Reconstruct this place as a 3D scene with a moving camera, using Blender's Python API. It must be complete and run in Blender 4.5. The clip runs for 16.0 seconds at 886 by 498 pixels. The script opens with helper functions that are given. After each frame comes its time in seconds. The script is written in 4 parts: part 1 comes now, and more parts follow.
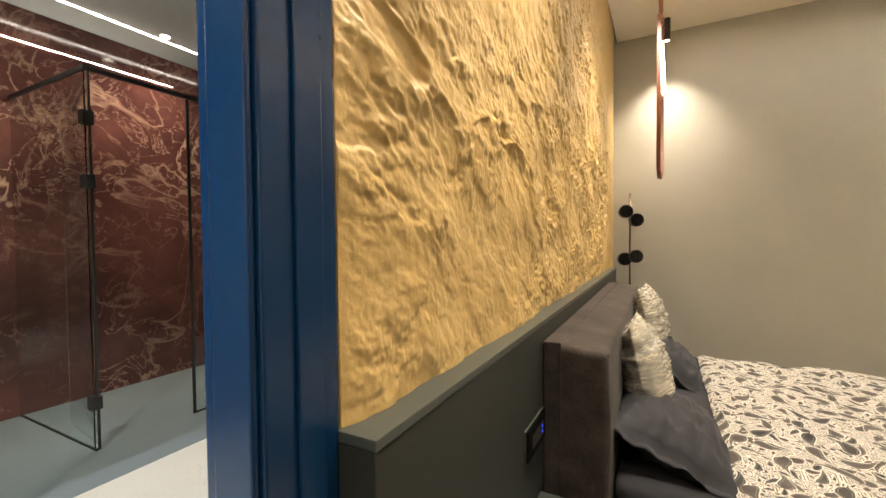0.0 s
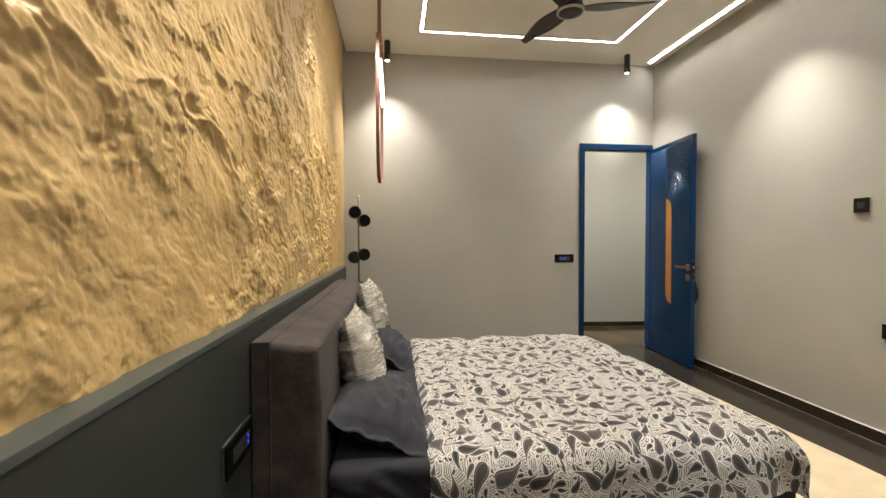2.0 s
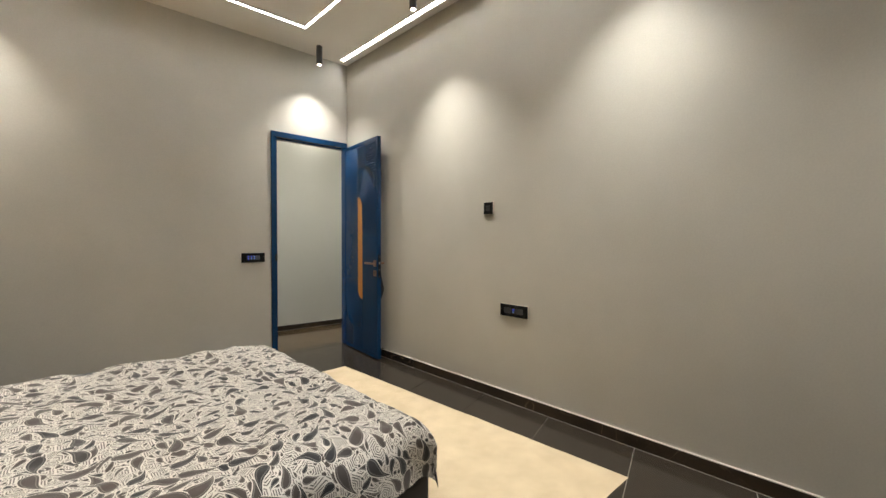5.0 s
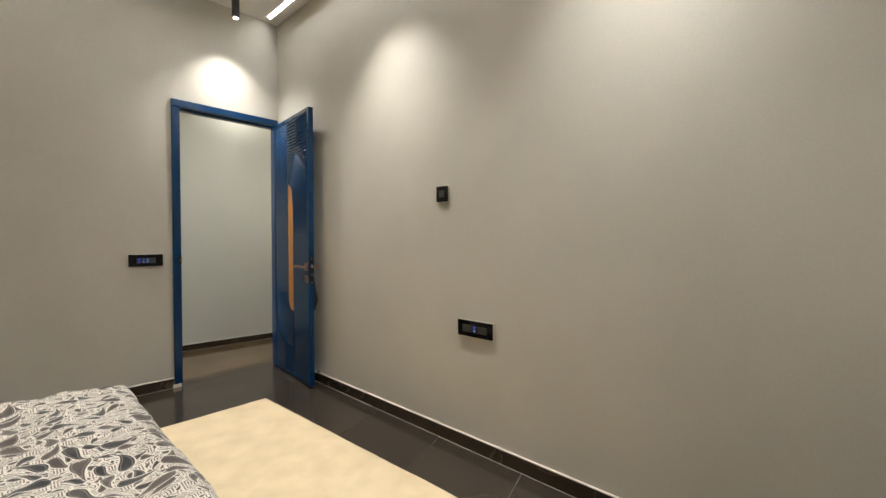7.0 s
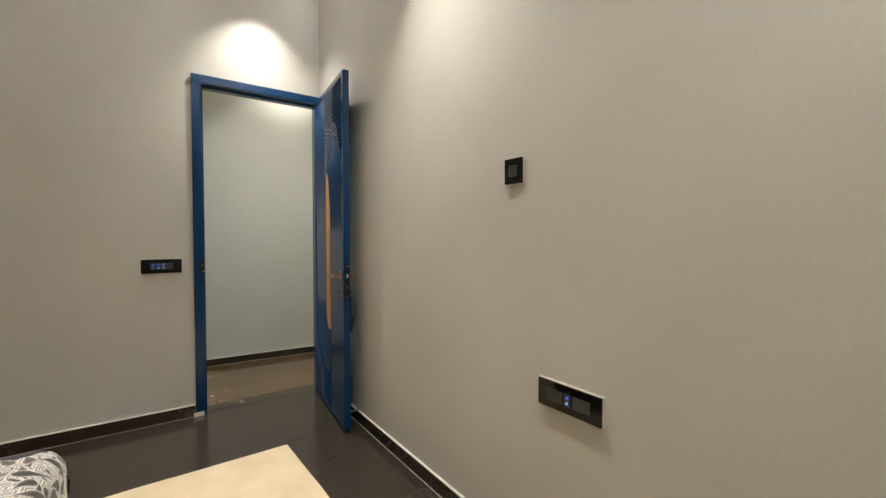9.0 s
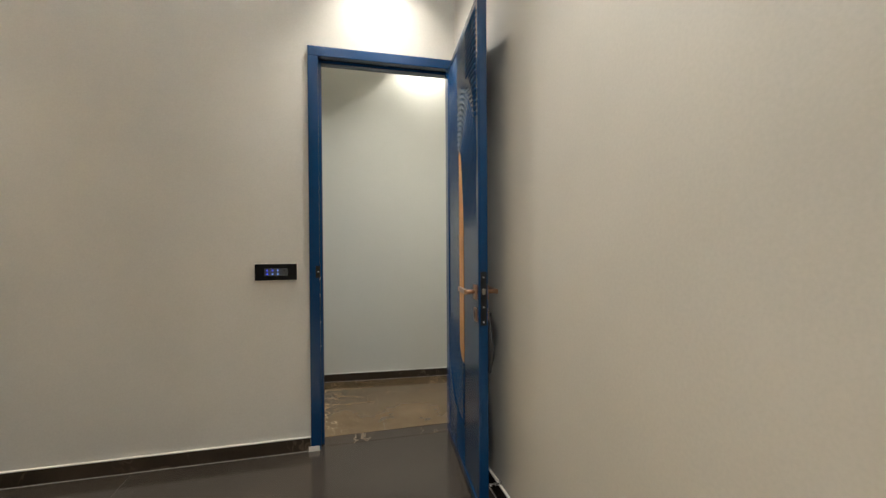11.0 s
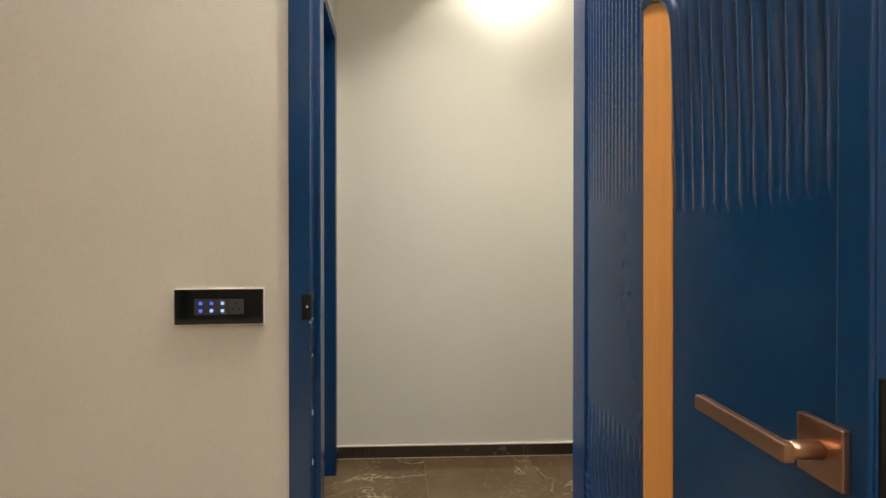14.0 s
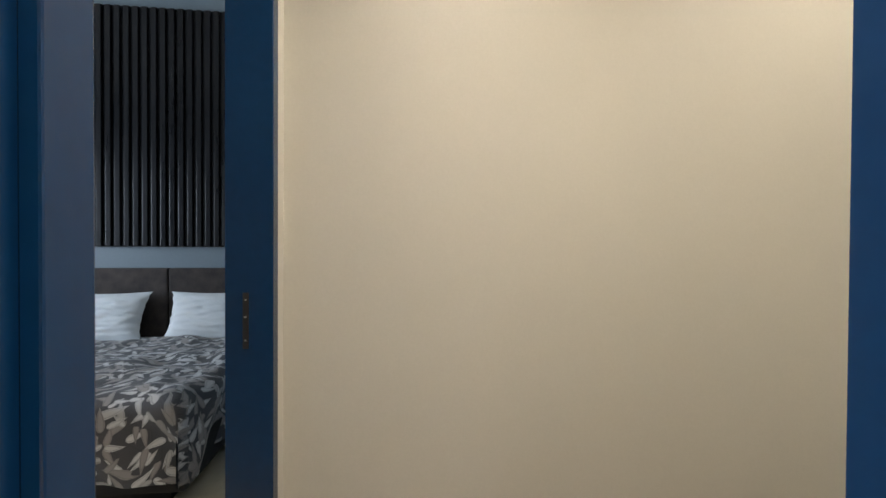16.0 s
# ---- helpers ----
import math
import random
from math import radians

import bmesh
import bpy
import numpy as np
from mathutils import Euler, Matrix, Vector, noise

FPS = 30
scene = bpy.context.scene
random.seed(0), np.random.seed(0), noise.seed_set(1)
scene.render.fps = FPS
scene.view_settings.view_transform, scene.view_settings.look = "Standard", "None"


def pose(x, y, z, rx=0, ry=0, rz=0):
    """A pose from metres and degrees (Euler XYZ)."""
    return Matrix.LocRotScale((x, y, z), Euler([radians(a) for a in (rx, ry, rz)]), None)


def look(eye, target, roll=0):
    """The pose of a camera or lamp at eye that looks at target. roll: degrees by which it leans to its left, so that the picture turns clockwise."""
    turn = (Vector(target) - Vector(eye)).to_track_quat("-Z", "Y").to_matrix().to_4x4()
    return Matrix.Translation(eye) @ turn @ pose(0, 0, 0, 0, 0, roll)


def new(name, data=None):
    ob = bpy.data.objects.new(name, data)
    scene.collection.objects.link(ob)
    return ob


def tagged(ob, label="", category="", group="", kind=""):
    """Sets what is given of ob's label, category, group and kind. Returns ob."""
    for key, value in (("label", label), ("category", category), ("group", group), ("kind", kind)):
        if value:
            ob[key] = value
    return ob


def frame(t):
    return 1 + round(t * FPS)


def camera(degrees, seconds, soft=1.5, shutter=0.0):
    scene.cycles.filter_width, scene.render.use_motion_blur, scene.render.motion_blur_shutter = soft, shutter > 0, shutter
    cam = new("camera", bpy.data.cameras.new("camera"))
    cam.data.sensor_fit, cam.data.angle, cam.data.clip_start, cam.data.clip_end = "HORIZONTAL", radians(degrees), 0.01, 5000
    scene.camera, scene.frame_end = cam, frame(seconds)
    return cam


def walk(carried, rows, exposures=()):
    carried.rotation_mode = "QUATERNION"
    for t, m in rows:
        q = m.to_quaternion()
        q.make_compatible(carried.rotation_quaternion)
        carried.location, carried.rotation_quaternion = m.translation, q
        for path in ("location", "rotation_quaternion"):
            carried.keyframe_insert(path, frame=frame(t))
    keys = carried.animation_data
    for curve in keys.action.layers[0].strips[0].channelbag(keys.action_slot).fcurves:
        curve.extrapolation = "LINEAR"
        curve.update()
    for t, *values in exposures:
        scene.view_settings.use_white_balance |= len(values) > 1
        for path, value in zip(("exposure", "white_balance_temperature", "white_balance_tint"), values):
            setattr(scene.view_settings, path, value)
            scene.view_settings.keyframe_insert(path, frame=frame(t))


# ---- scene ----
cam = camera(93.9, 16.0)
PATH = [
    (0, (0.696, 0.15, 1.312), (-0.235, 1.92, 1.257), -0.5),
    (0.5, (0.725, 0.175, 1.298), (0.078, 2.067, 1.243), -0.5),
    (1, (0.745, 0.185, 1.294), (0.403, 2.155, 1.238), -0.4),
    (1.5, (0.772, 0.191, 1.281), (0.726, 2.19, 1.228), -0.3),
    (2, (0.793, 0.2, 1.281), (1.028, 2.185, 1.23), -0.1),
    (2.5, (0.813, 0.213, 1.287), (1.311, 2.15, 1.235), -0.0),
    (3, (0.851, 0.218, 1.285), (1.588, 2.076, 1.238), -0.0),
    (3.5, (0.907, 0.221, 1.294), (1.872, 1.972, 1.243), 0.0),
    (4, (1.007, 0.249, 1.28), (2.155, 1.886, 1.231), 0.1),
    (4.5, (1.114, 0.305, 1.288), (2.401, 1.835, 1.232), 0.2),
    (5, (1.27, 0.373, 1.243), (2.636, 1.834, 1.196), 0.2),
    (7.5, (2.143, 0.952, 1.21), (3.6, 2.322, 1.167), -0.0),
    (8, (2.331, 1.105, 1.226), (3.736, 2.528, 1.179), -0.0),
    (8.5, (2.488, 1.25, 1.245), (3.792, 2.766, 1.192), -0.1),
    (9, (2.666, 1.41, 1.241), (3.817, 3.045, 1.186), -0.0),
    (9.5, (2.817, 1.57, 1.232), (3.777, 3.323, 1.184), -0.1),
    (12, (3.098, 2.667, 1.2), (3.432, 4.639, 1.176), -0.5),
    (12.5, (3.105, 2.895, 1.22), (3.404, 4.872, 1.192), -0.5),
    (13, (3.128, 3.116, 1.209), (3.405, 5.096, 1.185), -0.3),
    (13.5, (3.166, 3.351, 1.227), (3.413, 5.335, 1.197), -0.5),
    (14, (3.189, 3.541, 1.214), (3.419, 5.528, 1.202), -0.0),
    (14.5, (3.188, 3.769, 1.22), (3.409, 5.756, 1.204), -0.0),
    (15, (3.212, 3.958, 1.248), (3.425, 5.946, 1.202), -0.4),
    (15.5, (3.228, 4.177, 1.234), (3.461, 6.163, 1.215), 0.4),
    (16, (3.27, 4.391, 1.237), (3.495, 6.378, 1.215), 0.3),
]
EXPOSURES = [(0.0, 0.71, 7350, 10), (0.8, 0.69, 6700, 10), (1.5, 0.59, 6300, 9.5), (4.0, 0.38, 6110, 8.5), (9.5, 0.40, 6130, 8.5), (12.0, 0.69, 5980, 8.5), (13.0, 0.80, 6050, 8.5), (14.5, 0.95, 6800, 14), (15.2, 0.88, 6850, 15), (16.0, 0.80, 6950, 16)]
walk(cam, [(t, look(eye, target, roll)) for t, eye, target, roll in PATH], EXPOSURES)

# ---- light levels ----
LED_GLOW = 37.0
SPOT_WATT = 150.0
CORRIDOR_WATT = 125.0
world = bpy.data.worlds.new("world")
world.use_nodes = True
scene.world = world
world.node_tree.nodes["Background"].inputs[0].default_value = (0.02, 0.025, 0.03, 1)
world.node_tree.nodes["Background"].inputs[1].default_value = 0.2

# ---- plan, in metres ----
XG = 0.262          # textured west wall
XR = 3.79           # east wall
YW = 4.73           # north wall with the door
YS = -1.4           # south wall
H = 3.268           # dropped ceiling
SLAB = 3.55
WARM = (1.0, 0.915, 0.79)
LEDC = (1.0, 0.955, 0.88)
COOL = (0.62, 0.80, 1.0)


# ---- material helpers ----
def base_mat(name, rough=0.6, metal=0.0):
    m = bpy.data.materials.new(name)
    m.use_nodes = True
    nt = m.node_tree
    b = nt.nodes["Principled BSDF"]
    b.inputs["Roughness"].default_value = rough
    b.inputs["Metallic"].default_value = metal
    return m, nt, b


def put(nt, socket, value):
    if hasattr(value, "is_linked"):
        nt.links.new(value, socket)
    elif isinstance(value, (tuple, list)) and len(value) == 3 and socket.type == "RGBA":
        socket.default_value = (*value, 1)
    else:
        socket.default_value = value


def op(nt, kind, a, b=0.0, c=0.0):
    n = nt.nodes.new("ShaderNodeMath")
    n.operation = kind
    put(nt, n.inputs[0], a)
    put(nt, n.inputs[1], b)
    put(nt, n.inputs[2], c)
    return n.outputs[0]


def ramp(nt, value, lo, hi, out_lo=0.0, out_hi=1.0):
    n = nt.nodes.new("ShaderNodeMapRange")
    put(nt, n.inputs[0], value)
    for i, v in enumerate((lo, hi, out_lo, out_hi)):
        n.inputs[i + 1].default_value = v
    return n.outputs[0]


def blend(nt, fac, a, b):
    n = nt.nodes.new("ShaderNodeMix")
    n.data_type = "RGBA"
    put(nt, n.inputs[0], fac)
    put(nt, n.inputs[6], a)
    put(nt, n.inputs[7], b)
    return n.outputs[2]


def coords(nt, kind="Object", scale=(1, 1, 1), turn=0.0):
    tc = nt.nodes.new("ShaderNodeTexCoord")
    mp = nt.nodes.new("ShaderNodeMapping")
    mp.inputs["Scale"].default_value = scale
    mp.inputs["Rotation"].default_value = (0, 0, turn)
    nt.links.new(tc.outputs[kind], mp.inputs[0])
    return mp.outputs[0]


def world_pos(nt, scale=(1, 1, 1)):
    g = nt.nodes.new("ShaderNodeNewGeometry")
    mp = nt.nodes.new("ShaderNodeMapping")
    mp.inputs["Scale"].default_value = scale
    nt.links.new(g.outputs["Position"], mp.inputs[0])
    return mp.outputs[0]


def fuzz(nt, vec, scale, detail=4.0, rough=0.55, warp=0.0):
    n = nt.nodes.new("ShaderNodeTexNoise")
    put(nt, n.inputs["Vector"], vec)
    n.inputs["Scale"].default_value = scale
    n.inputs["Detail"].default_value = detail
    n.inputs["Roughness"].default_value = rough
    n.inputs["Distortion"].default_value = warp
    return n.outputs[0]


def bump(nt, b, height, strength=0.3, distance=0.002):
    n = nt.nodes.new("ShaderNodeBump")
    n.inputs["Strength"].default_value = strength
    n.inputs["Distance"].default_value = distance
    nt.links.new(height, n.inputs["Height"])
    nt.links.new(n.outputs[0], b.inputs["Normal"])


def surface(name, dark, light, rough=0.6, metal=0.0, big=1.2, fine=60.0, stretch=(1, 1, 1), relief=0.2, depth=0.001, spread=0.06, sheen=0.0):
    """Two-scale variation between two near colours, with varied gloss and fine relief."""
    m, nt, b = base_mat(name, rough, metal)
    p = world_pos(nt, stretch)
    large = fuzz(nt, p, big, 5.0)
    small = fuzz(nt, p, fine, 3.0)
    mix = op(nt, "ADD", op(nt, "MULTIPLY", large, 0.65), op(nt, "MULTIPLY", small, 0.35))
    put(nt, b.inputs["Base Color"], blend(nt, ramp(nt, mix, 0.36, 0.64), dark, light))
    put(nt, b.inputs["Roughness"], ramp(nt, op(nt, "ADD", large, small), 0.7, 1.3, rough - spread, rough + spread))
    if relief:
        bump(nt, b, small, relief, depth)
    if sheen:
        b.inputs["Sheen Weight"].default_value = sheen
        b.inputs["Sheen Roughness"].default_value = 0.4
    return m


def glow(name, colour, strength):
    m, nt, b = base_mat(name, 0.4)
    b.inputs["Base Color"].default_value = (*[0.02 + 0.3 * v * min(1, strength / 4) for v in colour], 1)
    b.inputs["Emission Color"].default_value = (*colour, 1)
    b.inputs["Emission Strength"].default_value = strength
    return m


def marble(name, ground, ground_2, vein, scale=1.6, sharp=0.035, rough=0.12, second=0.5, lo=0.40, hi=0.56, warp=1.6):
    m, nt, b = base_mat(name, rough)
    p = world_pos(nt)
    info = nt.nodes.new("ShaderNodeObjectInfo")
    add = nt.nodes.new("ShaderNodeVectorMath")
    add.operation = "MULTIPLY_ADD"
    comb = nt.nodes.new("ShaderNodeCombineXYZ")
    for i in range(3):
        nt.links.new(info.outputs["Random"], comb.inputs[i])
    nt.links.new(comb.outputs[0], add.inputs[0])
    add.inputs[1].default_value = (7, 5, 3)
    nt.links.new(p, add.inputs[2])
    q = add.outputs[0]
    cloud = fuzz(nt, q, scale * 0.8, 6.0, 0.6)
    v1 = op(nt, "ABSOLUTE", op(nt, "SUBTRACT", fuzz(nt, q, scale, 5.0, 0.55, warp), 0.5))
    v2 = op(nt, "ABSOLUTE", op(nt, "SUBTRACT", fuzz(nt, q, scale * 2.7, 4.0, 0.6, warp * 1.3), 0.5))
    m1 = ramp(nt, v1, 0.0, sharp, 1.0, 0.0)
    m2 = op(nt, "MULTIPLY", ramp(nt, v2, 0.0, sharp * 0.8, 1.0, 0.0), second)
    patch = ramp(nt, fuzz(nt, q, scale * 0.6, 2.0), lo, hi)
    veins = op(nt, "MULTIPLY", op(nt, "MAXIMUM", m1, m2), patch)
    col = blend(nt, ramp(nt, cloud, 0.35, 0.65), ground, ground_2)
    put(nt, b.inputs["Base Color"], blend(nt, veins, col, vein))
    put(nt, b.inputs["Roughness"], ramp(nt, fuzz(nt, q, 9.0), 0.3, 0.7, rough * 0.8, rough * 1.4))
    return m


def paisley_layer(nt, uv, cell, half_w, half_l, seed, chance=1.0, bend=0.5):
    """Curved drops, one in each cell, turned at random: mask, rim and a random value."""
    off = nt.nodes.new("ShaderNodeVectorMath")
    off.operation = "ADD"
    nt.links.new(uv, off.inputs[0])
    off.inputs[1].default_value = (seed, seed * 0.37, 0)
    v = nt.nodes.new("ShaderNodeTexVoronoi")
    v.voronoi_dimensions = "2D"
    v.feature = "F1"
    v.inputs["Scale"].default_value = 1.0 / cell
    v.inputs["Randomness"].default_value = 0.4
    nt.links.new(off.outputs[0], v.inputs["Vector"])
    loc = nt.nodes.new("ShaderNodeVectorMath")
    loc.operation = "SUBTRACT"
    nt.links.new(off.outputs[0], loc.inputs[0])
    nt.links.new(v.outputs["Position"], loc.inputs[1])
    rgb = nt.nodes.new("ShaderNodeSeparateColor")
    nt.links.new(v.outputs["Color"], rgb.inputs[0])
    rot = nt.nodes.new("ShaderNodeVectorRotate")
    rot.rotation_type = "Z_AXIS"
    nt.links.new(loc.outputs[0], rot.inputs["Vector"])
    put(nt, rot.inputs["Angle"], op(nt, "MULTIPLY", rgb.outputs[0], 6.2832))
    xyz = nt.nodes.new("ShaderNodeSeparateXYZ")
    nt.links.new(rot.outputs[0], xyz.inputs[0])
    grow = ramp(nt, rgb.outputs[1], 0.0, 1.0, 0.72, 1.05)
    s = op(nt, "DIVIDE", xyz.outputs[1], op(nt, "MULTIPLY", grow, half_l))
    s2 = op(nt, "MULTIPLY", s, s)
    q = op(nt, "MULTIPLY", op(nt, "ADD", s, 1.0), 0.5)
    x = op(nt, "ADD", op(nt, "SUBTRACT", xyz.outputs[0], half_w * bend * 0.35), op(nt, "MULTIPLY", op(nt, "MULTIPLY", op(nt, "MULTIPLY", q, q), q), half_w * bend * 1.5))
    width = op(nt, "MULTIPLY", op(nt, "SQRT", op(nt, "MAXIMUM", op(nt, "SUBTRACT", 1.0, s2), 0.0)), op(nt, "MULTIPLY", op(nt, "SUBTRACT", 0.62, op(nt, "MULTIPLY", s, 0.5)), half_w))
    inside = op(nt, "SUBTRACT", op(nt, "MULTIPLY", width, grow), op(nt, "ABSOLUTE", x))
    mask = op(nt, "MULTIPLY", ramp(nt, inside, 0.0, 0.0015), op(nt, "LESS_THAN", rgb.outputs[2], chance))
    rim = ramp(nt, op(nt, "ABSOLUTE", op(nt, "SUBTRACT", inside, half_w * 0.20)), 0.0006, 0.0018, 1.0, 0.0)
    halo = op(nt, "MULTIPLY", ramp(nt, inside, -0.0036, -0.0026), op(nt, "LESS_THAN", rgb.outputs[2], chance))
    return mask, rim, rgb.outputs[1], halo


def hex_distance(nt, uv, width):
    """Distance from the middle of the nearest hexagon of a honeycomb, measured towards its sides."""
    best = None
    xyz = nt.nodes.new("ShaderNodeSeparateXYZ")
    nt.links.new(uv, xyz.inputs[0])
    for shift in (0.0, 0.5):
        ax = []
        for k, size in ((0, width), (1, width * math.sqrt(3))):
            m = op(nt, "MODULO", op(nt, "ADD", xyz.outputs[k], size * (30 + shift)), size)
            ax.append(op(nt, "ABSOLUTE", op(nt, "SUBTRACT", m, size / 2)))
        slant = op(nt, "ADD", op(nt, "MULTIPLY", ax[0], 0.5), op(nt, "MULTIPLY", ax[1], 0.866))
        d = op(nt, "MAXIMUM", ax[0], slant)
        best = d if best is None else op(nt, "MINIMUM", best, d)
    return best


def printed_cloth(name, ground, line, dark, brown, leaves=False):
    m, nt, b = base_mat(name, 0.85)
    uv = coords(nt, "UV")
    warp = nt.nodes.new("ShaderNodeTexNoise")
    warp.inputs["Scale"].default_value = 9.0
    nt.links.new(uv, warp.inputs["Vector"])
    wv = nt.nodes.new("ShaderNodeVectorMath")
    wv.operation = "MULTIPLY_ADD"
    nt.links.new(warp.outputs["Color"], wv.inputs[0])
    wv.inputs[1].default_value = (0.010, 0.010, 0)
    nt.links.new(uv, wv.inputs[2])
    uvw = wv.outputs[0]
    rings = op(nt, "SINE", op(nt, "MULTIPLY", hex_distance(nt, uv, 0.086), 2 * math.pi / 0.0072))
    col = blend(nt, ramp(nt, rings, -0.25, 0.25), ground, line)
    if leaves:
        sets = ((0.11, 0.026, 0.058, 1.3, 0.95), (0.085, 0.020, 0.046, 4.1, 0.95), (0.14, 0.032, 0.076, 7.7, 0.95), (0.10, 0.022, 0.054, 11.3, 0.95))
    else:
        sets = ((0.036, 0.009, 0.012, 2.3, 0.85), (0.058, 0.0145, 0.026, 3.7, 0.9), (0.088, 0.024, 0.041, 5.9, 0.95), (0.128, 0.035, 0.060, 9.2, 0.95))
    for cell, w, l, seed, chance in sets:
        mask, rim, rnd, halo = paisley_layer(nt, uvw if not leaves else uv, cell, w, l, seed, chance, 0.2 if leaves else 1.15)
        if not leaves:
            col = blend(nt, halo, col, ground)
        body = blend(nt, ramp(nt, rnd, 0.35, 0.65), dark, brown)
        body = blend(nt, op(nt, "MULTIPLY", rim, 0.22 if not leaves else 0.55), body, ground if not leaves else line)
        col = blend(nt, mask, col, body)
    weave = fuzz(nt, coords(nt, "UV", (900, 900, 1)), 1.0, 1.0)
    fade = fuzz(nt, uv, 5.0)
    put(nt, b.inputs["Base Color"], blend(nt, ramp(nt, fade, 0.3, 0.7, 0.0, 0.07), col, brown))
    bump(nt, b, op(nt, "ADD", op(nt, "MULTIPLY", weave, 0.3), fuzz(nt, uv, 40.0)), 0.35, 0.003)
    b.inputs["Sheen Weight"].default_value = 0.15
    return m


# ---- materials ----
M_WALL = surface("greige_paint", (0.412, 0.398, 0.357), (0.472, 0.454, 0.409), 0.55, big=1.3, fine=110, relief=0.12, depth=0.0008)
M_CORR = surface("cream_paint", (0.57, 0.565, 0.505), (0.62, 0.61, 0.55), 0.45, big=0.8, fine=110, relief=0.1, depth=0.0008)
M_CEIL = surface("ceiling_paint", (0.80, 0.77, 0.71), (0.84, 0.81, 0.75), 0.7, big=1.0, fine=90, relief=0.08)
M_BATHCEIL = surface("bath_ceiling_paint", (0.50, 0.54, 0.52), (0.55, 0.58, 0.56), 0.6, big=1.0, fine=90, relief=0.08)
M_DARKGAP = surface("dark_gap_sheet", (0.05, 0.035, 0.022), (0.08, 0.055, 0.035), 0.6)
M_BLUE = surface("blue_lacquer", (0.0014, 0.025, 0.080), (0.0018, 0.031, 0.096), 0.24, big=1.5, fine=30, relief=0.0, spread=0.02)
M_BLUE.node_tree.nodes["Principled BSDF"].inputs["Specular IOR Level"].default_value = 0.36
M_ORANGE = surface("ochre_veneer", (0.46, 0.19, 0.035), (0.58, 0.26, 0.055), 0.38, big=5, fine=70, stretch=(1, 1, 0.1), relief=0.08)
M_DADO = surface("charcoal_green_lacquer", (0.033, 0.036, 0.033), (0.038, 0.041, 0.038), 0.42, big=1, fine=60, relief=0.03, spread=0.03)
M_DADO.node_tree.nodes["Principled BSDF"].inputs["Specular IOR Level"].default_value = 0.25
M_VELVET = surface("taupe_velvet", (0.018, 0.0125, 0.0105), (0.070, 0.052, 0.045), 0.85, big=9, fine=120, relief=0.25, depth=0.0015, sheen=0.03)
M_SHEET = surface("charcoal_cotton", (0.022, 0.022, 0.028), (0.036, 0.036, 0.044), 0.9, big=3, fine=260, relief=0.25, sheen=0.06)
M_BASE = surface("black_brown_fabric", (0.018, 0.016, 0.016), (0.03, 0.027, 0.026), 0.9, big=4, fine=200, relief=0.25)
M_TILE = marble("charcoal_marble", (0.027, 0.0215, 0.0165), (0.038, 0.031, 0.024), (0.050, 0.042, 0.034), 0.8, 0.004, 0.16, 0.0)
M_GROUT = surface("pale_grout", (0.24, 0.22, 0.19), (0.33, 0.30, 0.26), 0.9)
M_BROWN = marble("brown_marble", (0.062, 0.040, 0.020), (0.115, 0.078, 0.041), (0.30, 0.225, 0.135), 1.6, 0.0055, 0.10, 0.5, 0.36, 0.54, 0.5)
M_SKIRT = marble("dark_brown_stone", (0.022, 0.016, 0.011), (0.045, 0.033, 0.023), (0.12, 0.09, 0.06), 2.0, 0.012, 0.18, 0.2)
M_RED = marble("oxblood_marble", (0.050, 0.019, 0.017), (0.135, 0.052, 0.043), (0.36, 0.22, 0.16), 1.3, 0.020, 0.10, 0.75, 0.36, 0.62, 0.7)
M_CAULK = surface("white_caulk", (0.55, 0.52, 0.47), (0.65, 0.62, 0.56), 0.7)
M_RUG = surface("cream_rug_pile", (0.56, 0.45, 0.29), (0.68, 0.56, 0.38), 0.95, big=7, fine=380, relief=0.8, depth=0.004, sheen=0.1)
M_BLACK = surface("black_metal", (0.010, 0.009, 0.009), (0.018, 0.016, 0.015), 0.42, big=5, fine=80, relief=0.05)
M_GLOSS = surface("black_glass", (0.004, 0.004, 0.004), (0.006, 0.006, 0.006), 0.05, relief=0, spread=0.02)
M_GLOSS.node_tree.nodes["Principled BSDF"].inputs["Specular IOR Level"].default_value = 0.28
M_MODULE = surface("grey_module_plastic", (0.022, 0.022, 0.022), (0.03, 0.03, 0.03), 0.4, relief=0.05)
M_PALE = surface("ivory_plastic", (0.62, 0.58, 0.50), (0.70, 0.66, 0.58), 0.4, relief=0.05)
M_COPPER = surface("rose_copper_metal", (0.36, 0.205, 0.125), (0.40, 0.23, 0.143), 0.3, 0.95, big=3, fine=120, relief=0.0, spread=0.03)
M_STEEL = surface("brushed_steel", (0.5, 0.49, 0.46), (0.6, 0.58, 0.55), 0.28, 1.0, big=6, fine=120, relief=0.05)
M_LEATHER = surface("tan_leather", (0.16, 0.055, 0.030), (0.23, 0.085, 0.048), 0.5, big=10, fine=160, relief=0.3)
M_FAN = surface("espresso_wood_blade", (0.020, 0.013, 0.013), (0.034, 0.022, 0.021), 0.4, big=4, fine=60, stretch=(1, 1, 1), relief=0.08)
M_SHAFT = surface("bronze_rod", (0.09, 0.065, 0.045), (0.13, 0.095, 0.065), 0.35, 0.8, relief=0.05)
M_WHITE = surface("white_floor_slab", (0.70, 0.68, 0.64), (0.78, 0.76, 0.72), 0.3, relief=0.03)
M_GREYTILE = surface("blue_grey_stone", (0.14, 0.17, 0.175), (0.17, 0.205, 0.21), 0.3, big=1.2, fine=15, relief=0.0, spread=0.02)
